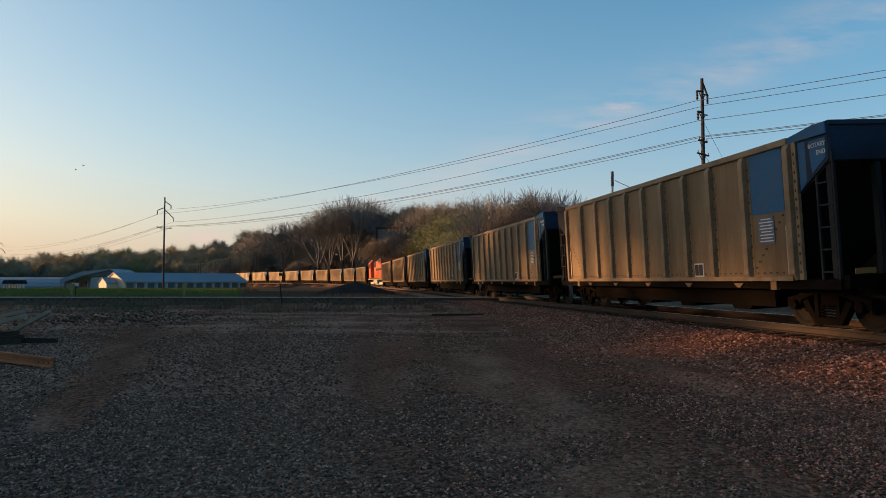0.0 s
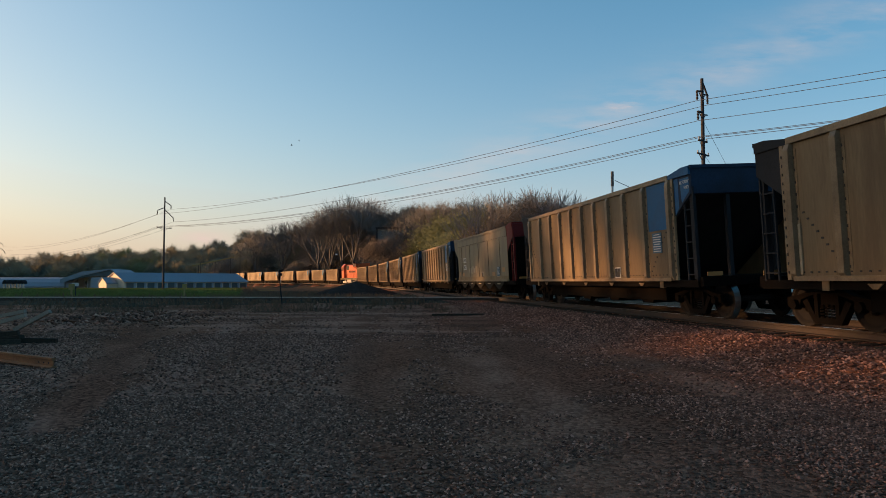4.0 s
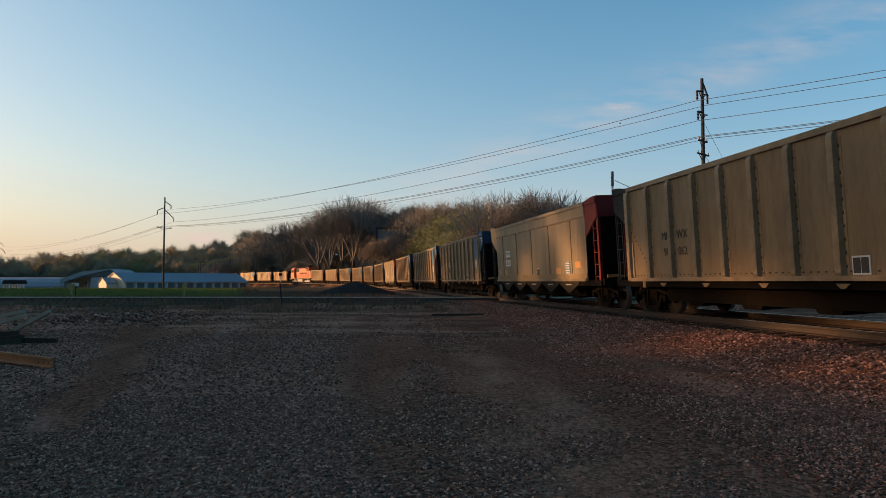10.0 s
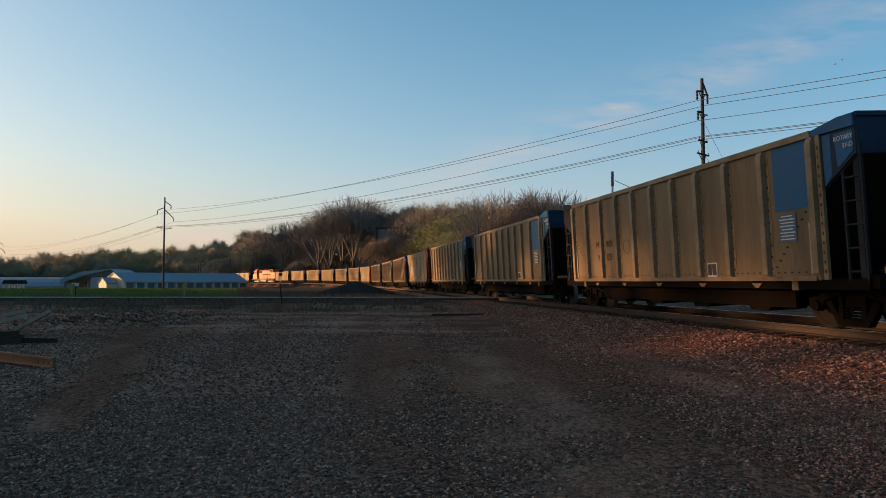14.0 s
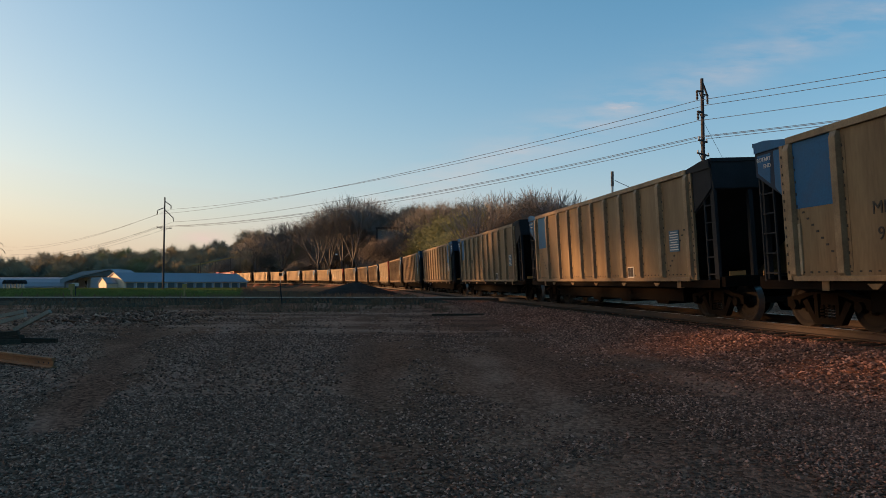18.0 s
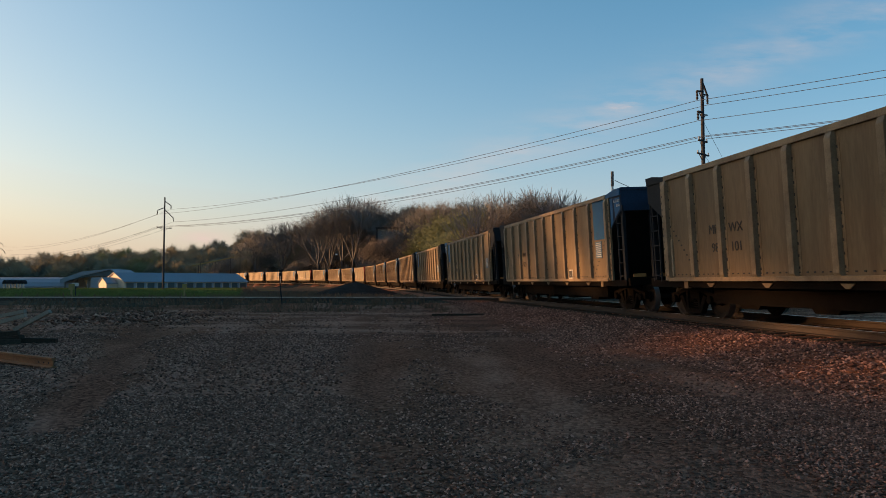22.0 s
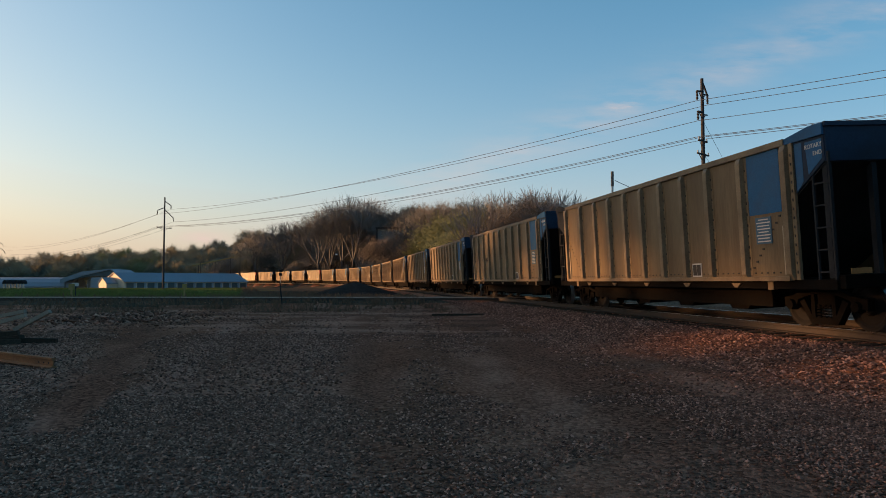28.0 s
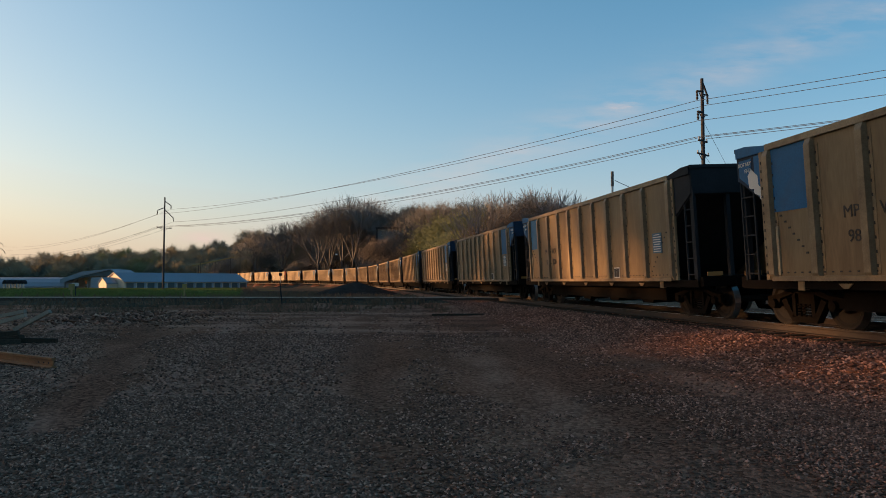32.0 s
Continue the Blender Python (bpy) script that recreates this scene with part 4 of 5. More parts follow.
# --- loose stone over the yard and the shoulder of the track ---
def stone_field():
    rng = np.random.default_rng(11)
    corner = np.array([(1.4, 0, 0), (-1.4, 0, 0), (0, 1.4, 0), (0, -1.4, 0), (0.3, 0.3, 1.25), (-0.2, -0.2, -1.2)], float)
    faces = np.array([(0, 2, 4), (2, 1, 4), (1, 3, 4), (3, 0, 4), (2, 0, 5), (1, 2, 5), (3, 1, 5), (0, 3, 5)])
    pos, size = [], []

    def scatter(n, y0, y1, lo, hi):
        y = np.sqrt(rng.uniform(y0 ** 2, y1 ** 2, n))
        x = rng.uniform(-0.70, 0.74, n) * y
        for px, py in zip(x, y):
            clump = noise.noise((px * 0.55, py * 0.12, 7)) + 0.5 * noise.noise((px * 1.3, py * 1.3, 2))
            for k, c, hw, gain, tint in LANES:
                if py < 32:
                    clump += (0.6 if tint is PALE else -0.8) * math.exp(-((px + k * py - c) / hw) ** 2)
            if clump < rng.uniform(-0.55, 0.15) - 0.06:
                continue
            pos.append((px, py, ground_z(px, py)))
            size.append(rng.uniform(lo, hi))

    scatter(80000, 4.2, 9.0, 0.007, 0.019)
    scatter(52000, 9.0, 20.0, 0.011, 0.027)
    scatter(12000, 20.0, 38.0, 0.02, 0.04)
    # low ridge of coarse stone at the end of the pale lane
    for _ in range(1500):
        px, py = rng.normal(-12.6, 1.5), rng.normal(27.5, 1.6)
        pos.append((px, py, ground_z(px, py) + abs(rng.normal(0, 0.10)) * math.exp(-((px + 12.6) / 2.2) ** 2)))
        size.append(rng.uniform(0.035, 0.085))
    # coarse ballast on the near shoulder of the main track
    for _ in range(22000):
        s = rng.uniform(-9, 30)
        off = -rng.uniform(1.25, 3.9)
        p, side = track_side(s, off)
        pos.append((p.x, p.y, ground_z(p.x, p.y)))
        size.append(rng.uniform(0.017, 0.036))
    for _ in range(5000):
        s = rng.uniform(-9, 40)
        p, side = track_side(s, rng.uniform(-1.3, 2.4))
        pos.append((p.x, p.y, ground_z(p.x, p.y)))
        size.append(rng.uniform(0.017, 0.036))
    pos, size = np.array(pos), np.array(size)
    n = len(pos)
    v = corner[None] * rng.uniform(0.5, 1.0, (n, 6, 3)) * np.stack([rng.uniform(0.8, 1.5, n), rng.uniform(0.8, 1.3, n), rng.uniform(0.5, 0.9, n)], 1)[:, None] * size[:, None, None]
    a = rng.uniform(0, 6.28, n)
    ca, sa = np.cos(a)[:, None], np.sin(a)[:, None]
    tilt = rng.uniform(-0.5, 0.5, n)[:, None]
    z = v[:, :, 2] + v[:, :, 0] * tilt
    v = np.stack([v[:, :, 0] * ca - v[:, :, 1] * sa, v[:, :, 0] * sa + v[:, :, 1] * ca, z], 2)
    v += pos[:, None] + np.array([0, 0, 1.0]) * (size * 0.35)[:, None, None]
    f = faces[None] + (np.arange(n) * 6)[:, None, None]
    me = bpy.data.meshes.new("loose_stone")
    me.from_pydata(v.reshape(-1, 3).tolist(), [], f.reshape(-1, 3).tolist())
    me.materials.append(M["stone"])
    tagged(new("gravel", me), "loose grey and brown crushed stone over the yard", "gravel", kind="stuff")


def island_material(name, ramp, rough=0.9):
    m = bpy.data.materials.new(name)
    m.use_nodes = True
    n, l = m.node_tree.nodes, m.node_tree.links
    b = n["Principled BSDF"]
    b.inputs["Roughness"].default_value = rough
    b.inputs["Specular IOR Level"].default_value = 0.12
    g = n.new("ShaderNodeNewGeometry")
    r = n.new("ShaderNodeValToRGB")
    el = r.color_ramp.elements
    el[0].color, el[1].color = (*ramp[0], 1), (*ramp[-1], 1)
    for k, c in enumerate(ramp[1:-1]):
        e = el.new((k + 1) / (len(ramp) - 1))
        e.color = (*c, 1)
    l.new(g.outputs["Random Per Island"], r.inputs[0])
    l.new(r.outputs[0], b.inputs["Base Color"])
    return m


M["stone"] = island_material("crushed_stone", [(0.0583, 0.0253, 0.0169), (0.2331, 0.1057, 0.0709), (0.1230, 0.0506, 0.0303), (0.5699, 0.2811, 0.1956), (0.1944, 0.0922, 0.0640), (0.0700, 0.0326, 0.0233), (0.3239, 0.1518, 0.1047), (0.0984, 0.0416, 0.0267)])


# --- trees ---
def tree_arrays(seed, height, spread, twigs, twig, depth=4, leafy=0.0, upright=0.10, blade=0.024):
    """Points and faces of a spring tree: tapered limbs, then the fine twigs and opening buds at their ends."""
    r = random.Random(seed)
    bv, bf, lv = [], [], []
    trunk_faces = [0]

    def limb(p, d, length, rad, level):
        q = p + d * length
        side = d.orthogonal().normalized()
        other = d.cross(side)
        k = 5 if level == 0 else 3
        i = len(bv)
        for base, rr in ((p, rad), (q, rad * 0.62)):
            for j in range(k):
                t = 2 * math.pi * j / k
                bv.append(base + side * (math.cos(t) * rr) + other * (math.sin(t) * rr))
        for j in range(k):
            bf.append((i + j, i + (j + 1) % k, i + k + (j + 1) % k, i + k + j))
        return q

    def grow(p, d, length, rad, level):
        q = limb(p, d, length, rad, level)
        if level == 0:
            trunk_faces[0] = len(bf)
        if level >= depth:
            for _ in range(twigs):
                c = p.lerp(q, r.uniform(0.2, 1.1))
                if r.random() < leafy:
                    c = c + Vector((r.gauss(0, 1), r.gauss(0, 1), r.gauss(0, 0.8))) * length * (0.7 if leafy > 0.65 else 0.3)
                    w = Vector((r.gauss(0, 1), r.gauss(0, 1), r.gauss(0, 1))).normalized()
                    u = w.orthogonal().normalized()
                    sz = twig * r.uniform(0.09, 0.18)
                    lv.extend((c - u * sz * 0.7, c + u * sz * 0.7, c + w * sz * 1.4))
                    continue
                w = (d * 0.8 + Vector((r.gauss(0, 0.6), r.gauss(0, 0.6), r.gauss(upright * 2, 0.5)))).normalized()
                u = w.orthogonal().normalized()
                c = c + w * r.uniform(0, 0.5) * length
                sz = twig * r.uniform(0.6, 1.4)
                lv.extend((c - u * blade, c + u * blade, c + w * sz))
            return
        n = 3 if level < 2 else r.choice((2, 3, 3))
        for k in range(n):
            t = 2 * math.pi * (k / n + r.uniform(-0.1, 0.1)) + level
            lean = spread * r.uniform(0.5, 1.15)
            side = d.orthogonal().normalized()
            axis = (side * math.cos(t) + d.cross(side) * math.sin(t))
            nd = (d * math.cos(lean) + axis * math.sin(lean) + Vector((0, 0, upright))).normalized()
            grow(p.lerp(q, r.uniform(0.65, 1.0)), nd, length * r.uniform(0.62, 0.85), rad * 0.52, level + 1)
        grow(q, (d + Vector((r.gauss(0, 0.12), r.gauss(0, 0.12), 0.1))).normalized(), length * 0.75, rad * 0.62, level + 1)

    grow(Vector((0, 0, -0.3)), Vector((r.gauss(0, 0.05), r.gauss(0, 0.05), 1)).normalized(), height * 0.28, height * 0.014, 0)
    b, l = np.array([tuple(p) for p in bv]), np.array([tuple(p) for p in lv])
    k = height / max(b[:, 2].max(), 1)
    return b * k, np.array(bf), l * k, np.arange(len(l)).reshape(-1, 3), trunk_faces[0]


def array_mesh(name, verts, quads, tris):
    """Mesh from arrays, four-cornered faces first."""
    me = bpy.data.meshes.new(name)
    me.vertices.add(len(verts))
    me.vertices.foreach_set("co", np.ascontiguousarray(verts, dtype=np.float32).ravel())
    loops = np.concatenate([quads.ravel(), tris.ravel()]).astype(np.int32)
    me.loops.add(len(loops))
    me.loops.foreach_set("vertex_index", loops)
    nq, nt = len(quads), len(tris)
    me.polygons.add(nq + nt)
    me.polygons.foreach_set("loop_start", np.concatenate([np.arange(nq) * 4, nq * 4 + np.arange(nt) * 3]).astype(np.int32))
    me.update(calc_edges=True)
    return me


NO_FACES = np.zeros((0, 3), int)
KINDS = [tree_arrays(1, 15, 0.86, 12, 1.0, 4, 0.1), tree_arrays(2, 17, 0.78, 12, 1.0, 4, 0.1), tree_arrays(3, 13, 0.92, 13, 0.9, 4, 0.4), tree_arrays(4, 16, 0.84, 12, 1.0, 4, 0.15), tree_arrays(6, 12, 0.95, 14, 0.9, 4, 0.5)]
FAR_KINDS = [tree_arrays(21, 13, 0.80, 26, 1.5, 3, 0.1, blade=0.035), tree_arrays(22, 14, 0.74, 26, 1.5, 3, 0.15, blade=0.035), tree_arrays(23, 11, 0.86, 28, 1.3, 3, 0.45, blade=0.035), tree_arrays(24, 13, 0.78, 26, 1.5, 3, 0.2, blade=0.035), tree_arrays(25, 9, 0.92, 30, 1.2, 3, 0.6, blade=0.035)]
DIST_KINDS = [tree_arrays(31, 13, 0.85, 22, 1.5, 3, 0.35, blade=0.05), tree_arrays(32, 14, 0.80, 22, 1.5, 3, 0.3, blade=0.05), tree_arrays(33, 11, 0.90, 24, 1.3, 3, 0.5, blade=0.05), tree_arrays(34, 12, 0.84, 22, 1.4, 3, 0.35, blade=0.05), tree_arrays(35, 9, 0.95, 26, 1.2, 3, 0.6, blade=0.05)]
UPRIGHT = [tree_arrays(41, 15, 0.58, 9, 1.2, 4, 0.0, 0.18, 0.022), tree_arrays(42, 14, 0.64, 9, 1.1, 4, 0.05, 0.16, 0.022), tree_arrays(43, 13, 0.7, 10, 1.0, 4, 0.1, 0.16, 0.022)]
LEAFY = [tree_arrays(51, 12, 0.80, 70, 0.8, 4, 0.72, blade=0.015), tree_arrays(52, 10, 0.95, 70, 0.75, 4, 0.68, blade=0.015)]
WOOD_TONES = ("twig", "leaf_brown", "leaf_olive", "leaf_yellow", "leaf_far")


def wood(name, spots, label, leaf_of, seed):
    """A far stand of trees as one piece; spots: x, y, height scale, kind."""
    rng = np.random.default_rng(seed)
    verts, quads, tris, qm, tm = [], [], [], [], []
    base = 0
    for x, y, sc, kind in spots:
        b, bf, l, lf, _ = (DIST_KINDS if y > 322 or x < -100 else KINDS if 0 < y < 150 and x > -60 else FAR_KINDS)[kind]
        a = rng.uniform(0, 6.28)
        rot = np.array([[math.cos(a), -math.sin(a), 0], [math.sin(a), math.cos(a), 0], [0, 0, 1]]) * np.array([sc * rng.uniform(0.9, 1.2), sc * rng.uniform(0.9, 1.2), sc])[None]
        o = np.array([x, y, ground_z(x, y)])
        verts += [b @ rot.T + o, l @ rot.T + o]
        quads.append(bf + base)
        tris.append(lf + base + len(b))
        qm.append(np.zeros(len(bf), np.int32))
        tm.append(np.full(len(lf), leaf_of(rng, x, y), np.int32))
        base += len(b) + len(l)
    me = array_mesh(name, np.concatenate(verts), np.concatenate(quads), np.concatenate(tris))
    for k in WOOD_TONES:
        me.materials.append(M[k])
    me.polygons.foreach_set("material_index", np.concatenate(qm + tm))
    tagged(new(name, me), label, "trees", kind="stuff")


def mass_drop(u):
    """How far the closed wood stays under the bare crowns of the skyline on a bearing, as a slope."""
    return float(np.interp(u, [-0.21, -0.17, -0.10, -0.07, 0.03, 0.06, 0.19, 0.22], [0.004, 0.016, 0.016, 0.006, 0.008, 0.030, 0.034, 0.02]))


def make_woods():
    rng = np.random.default_rng(3)
    spots = []

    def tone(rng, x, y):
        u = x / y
        # beyond here most trees take the tone with haze in its colour
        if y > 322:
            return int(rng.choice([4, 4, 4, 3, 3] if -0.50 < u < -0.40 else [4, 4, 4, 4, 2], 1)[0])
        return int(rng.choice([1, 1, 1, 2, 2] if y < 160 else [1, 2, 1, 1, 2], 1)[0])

    while len(spots) < 400:
        s, off = rng.uniform(52, 330), 13 + 82 * rng.random() ** 1.1
        p, side = track_side(s, off)
        u = p.x / p.y
        if u > 0.205 or u < -0.36 or (p.y < 150 and rng.random() < 0.45):
            continue
        top = ridge_height(p.x, p.y) - mass_drop(u) * p.y
        if -0.112 < u < -0.05 and p.y < 200:
            top = min(top, 1.5 + 0.062 * p.y)     # the house on the hill shows over these
        room = max(3.0, top - ground_z(p.x, p.y))
        spots.append((p.x, p.y, min(rng.uniform(0.72, 0.98) * room / 12.5, rng.uniform(0.75, 1.1)) * (0.5 if off < 20 else 1.0), int(rng.integers(0, 5))))
    # undergrowth along the foot of the wood
    while len(spots) < 510:
        p, side = track_side(rng.uniform(75, 300), rng.uniform(10, 24))
        if p.x / p.y < 0.15:
            spots.append((p.x, p.y, rng.uniform(0.28, 0.5), int(rng.choice([2, 4]))))
    wood("hillside_wood", spots, "leafless spring wood with first olive buds on a hillside", tone, 1)
    spots = []
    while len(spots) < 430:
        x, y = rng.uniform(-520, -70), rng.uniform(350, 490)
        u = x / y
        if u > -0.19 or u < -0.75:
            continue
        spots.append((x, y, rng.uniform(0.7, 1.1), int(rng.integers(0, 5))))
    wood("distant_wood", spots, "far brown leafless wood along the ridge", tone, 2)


def make_shade_wood():
    """An unseen stand added on the bank, outside the picture, to dapple the low sun."""
    rng = np.random.default_rng(17)
    spots = [(rng.uniform(-165, -108), rng.uniform(-60, 108), rng.uniform(0.62, 0.95), int(rng.integers(0, 5))) for _ in range(165)]
    # trees are left out where more sun has to reach the train
    spots = [q for q in spots if rng.random() < (0.40 if q[1] > 84 else 0.45 if q[1] > 62 else 1.0 if q[1] > 50 else 0.76 if q[1] > 36 else 1.0)]
    wood("bank_wood", spots, "unseen thin leafless wood added to break up the low sun", lambda rng, x, y: 1, 4)


def single_tree(shape, x, y, sc, turn, leaf, label, wide=1.0, limbs="twig"):
    b, bf, l, lf, nt = shape
    t = new("tree")
    key = "tree_%d_%d" % (len(b), len(l))
    for suffix, v, q, f, m in (("trunk", b, bf[:nt], NO_FACES, "bark"), (limbs, b, bf[nt:], NO_FACES, limbs), (leaf, l, np.zeros((0, 4), int), lf, leaf)):
        if key + suffix not in SHARED:
            SHARED[key + suffix] = array_mesh(key + suffix, v, q, f)
            SHARED[key + suffix].materials.append(M[m])
    part("trunk", SHARED[key + "trunk"], None, t)
    tagged(part("branching", SHARED[key + limbs], None, t), kind="stuff")
    tagged(part("crown", SHARED[key + leaf], None, t, "thin crown of fine twigs and opening buds"), kind="stuff")
    t.matrix_basis = Matrix.LocRotScale((x, y, ground_z(x, y)), Euler((0, 0, turn)), (sc * wide, sc * wide, sc))
    tagged(t, label, "tree", "trees of the skyline")


def tall_as(x, y, elevation, height):
    """Scale at which a tree of the given height, standing there, reaches an elevation seen from the yard."""
    return (1.5 + elevation * y - ground_z(x, y)) / height


def make_trees():
    r = random.Random(8)
    for k in range(60):
        s = 55 + k * 3.6 + r.uniform(-2, 2)
        off = r.uniform(26, 60)
        p, side = track_side(s, off)
        u = p.x / p.y
        if u > 0.19 or u < -0.3 or (-0.11 < u < -0.05 and p.y < 205):
            continue
        room = ridge_height(p.x, p.y) - mass_drop(u) * 0.7 * p.y - ground_z(p.x, p.y)
        single_tree(KINDS[r.choice((0, 1, 3))], p.x, p.y, min(1.3, r.uniform(0.95, 1.12) * room / 15.5), r.uniform(0, 6), r.choice(("leaf_brown", "leaf_olive", "leaf_brown")), "leafless spring tree with bare branches on the hill")
    # pale bare crowns that stand up out of the skyline
    crowns = [(0.052 + k * 0.0135, 96 + (k * 37) % 19, 0.0, k % 3) for k in range(11)] + [(-0.180 + k * 0.0165, 215 + (k * 23) % 31, 0.0, (k + 1) % 3) for k in range(6)]
    for u, y, e, kind in crowns + [(-0.012, 150, 0.110, 2), (0.008, 146, 0.108, 1), (-0.272, 285, 0.072, 2), (-0.232, 270, 0.082, 1)]:
        e = e or float(np.interp(u, RIDGE_U, RIDGE_E)) + r.uniform(-0.002, 0.010)
        x = u * y
        single_tree(UPRIGHT[kind], x, y, tall_as(x, y, e, (15, 14, 13)[kind]), r.uniform(0, 6), "pale_twig" if u > 0.03 else "leaf_brown", "pale leafless tree with upright bare branches on the skyline", 1.25, "pale_twig" if u > 0.03 else "twig")
    # trees already in soft leaf in front of the wood
    for u, y, e, kind, leaf in ((0.012, 118, 0.094, 0, "leaf_yellow"), (0.040, 116, 0.098, 1, "leaf_yellow"), (0.026, 112, 0.078, 1, "leaf_yellow"), (-0.012, 124, 0.072, 1, "leaf_yellow"),
                                (-0.060, 146, 0.066, 1, "leaf_rust"), (-0.088, 150, 0.060, 0, "leaf_rust"), (-0.036, 138, 0.060, 1, "leaf_rust"), (0.075, 104, 0.092, 1, "leaf_rust"), (0.115, 96, 0.10, 1, "leaf_rust")):
        x = u * y
        what = "yellow-green tree in first soft leaf before the wood" if leaf == "leaf_yellow" else "reddish-brown budding tree before the wood"
        single_tree(LEAFY[kind], x, y, tall_as(x, y, e, (12, 10)[kind]), r.uniform(0, 6), leaf, what, 1.2)


# --- power line ---
def bm_pole(h, r0, r1):
    bm = bmesh.new()
    tube(bm, (0, 0, -0.5), (0, 0, h), r0, r1, 12)
    return bm


ATTACH = {}


def arm(bm, a, b, w=0.09):
    tube(bm, a, b, w, w, 6)


def bm_insulator(p, length=0.75):
    bm = bmesh.new()
    for k in range(6):
        z = p[2] - k * length / 6
        tube(bm, (p[0], p[1], z), (p[0], p[1], z - length / 9), 0.12, 0.07, 8)
    tube(bm, p, (p[0], p[1], p[2] - length), 0.03, 0.03, 6)
    return bm


def power_pole(x, y, h, turn, style):
    """Tall wooden pole; its own x axis runs across the line."""
    po = new("utility_pole")
    z = ground_z(x, y)
    po.matrix_basis = Matrix.Translation((x, y, z)) @ pose(0, 0, 0, 0, 0, turn)
    tagged(po, "tall weathered wooden utility pole with crossarms", "utility pole", "poles of the power line")
    part("pole", bm_pole(h, 0.21, 0.13), M["pole"], po)
    pts = []
    arms = [((0, 0, h - 0.2), (0.95, 0, h - 1.3)), ((0, 0, h - 1.1), (-0.9, 0, h - 1.25)), ((0, 0, h - 2.9), (-0.8, 0, h - 2.95))] if style == "r" else \
           [((0, 0, h - 0.8), (1.3, 0, h - 1.6)), ((0, 0, h - 2.1), (-1.45, 0, h - 2.8)), ((0, 0, h - 2.5), (1.85, 0, h - 4.2))]
    for a, b in arms:
        bm = bmesh.new()
        arm(bm, a, b)
        part("crossarm", bm, M["pole"], po)
        part("insulator", bm_insulator(b), M["insul"], po)
        pts.append((b[0], b[1], b[2] - 0.8))
    if style == "r":
        for z0, x1 in ((h - 1.25, 0.9), (h - 3.0, 0.9)):
            bm = bmesh.new()
            arm(bm, (0, 0, z0 - 0.1), (x1, 0, z0), 0.06)
            arm(bm, (0, 0, z0 - 0.55), (x1 * 0.6, 0, z0 - 0.05), 0.04)
            arm(bm, (0, 0, z0 - 0.55), (-x1 * 0.6, 0, z0 - 0.05), 0.04)
            part("brace", bm, M["pole"], po)
    for z0, half in ((h - 5.35, 0.75), (h - 6.5, 1.0)) if style == "r" else ((h - 6.35, 1.5),):
        part("crossarm", boxes((-half, half, -0.06, 0.06, z0 - 0.06, z0 + 0.06)), M["pole"], po)
        bm = bmesh.new()
        arm(bm, (0, 0.05, z0 - 0.6), (half * 0.6, 0.05, z0 - 0.05), 0.035)
        arm(bm, (0, 0.05, z0 - 0.6), (-half * 0.6, 0.05, z0 - 0.05), 0.035)
        part("brace", bm, M["pole"], po)
        for k in (-0.92, -0.35, 0.92):
            bm = bmesh.new()
            tube(bm, (k * half, 0, z0 + 0.06), (k * half, 0, z0 + 0.26), 0.055, 0.045, 8)
            part("insulator", bm, M["insul"], po)
            if z0 > h - 6.4:
                pts.append((k * half, 0, z0 + 0.28))
    m = po.matrix_basis
    return [m @ Vector(p) for p in pts]


def wire(a, b, sag, name="power_line"):
    bm = bmesh.new()
    n = 40
    prev = None
    for k in range(n + 1):
        t = k / n
        p = a.lerp(b, t) - Vector((0, 0, 4 * sag * t * (1 - t)))
        ring = [bm.verts.new(p + Vector((0, 0, 0.024))), bm.verts.new(p + Vector((0.017, 0.017, -0.014))), bm.verts.new(p + Vector((-0.017, -0.017, -0.014)))]
        if prev:
            for i in range(3):
                bm.faces.new((prev[i], prev[(i + 1) % 3], ring[(i + 1) % 3], ring[i]))
        prev = ring
    ob = new(name, mesh_of(bm, M["wire"], name))
    tagged(ob, "thin overhead conductor slung between utility poles", "overhead wire", "wires of the power line")


def make_power_line():
    turn = 43
    pr = power_pole(22.02, 58.0, 18.75, turn, "r")
    pl = power_pole(-57.45, 142.0, 18.9, turn, "l")
    pll = power_pole(-165.5, 257.0, 18.5, turn, "l")
    prr = power_pole(100.0, -26.0, 18.5, turn, "r")
    # guy wires that stay the pole behind the train
    foot = Vector((27.5, 55.0, 0.0))
    for z in (15.2, 12.4):
        wire(Vector((22.02, 58.0, z)), foot + Vector((z * 0.05, 0, 0)), 0.05, "guy_wire")
    for a, b, sag in ((pr, pl, 1.5), (pl, pll, 2.6), (prr, pr, 1.2)):
        for k in range(6):
            wire(a[k], b[k], sag if k < 3 else sag * 1.1)


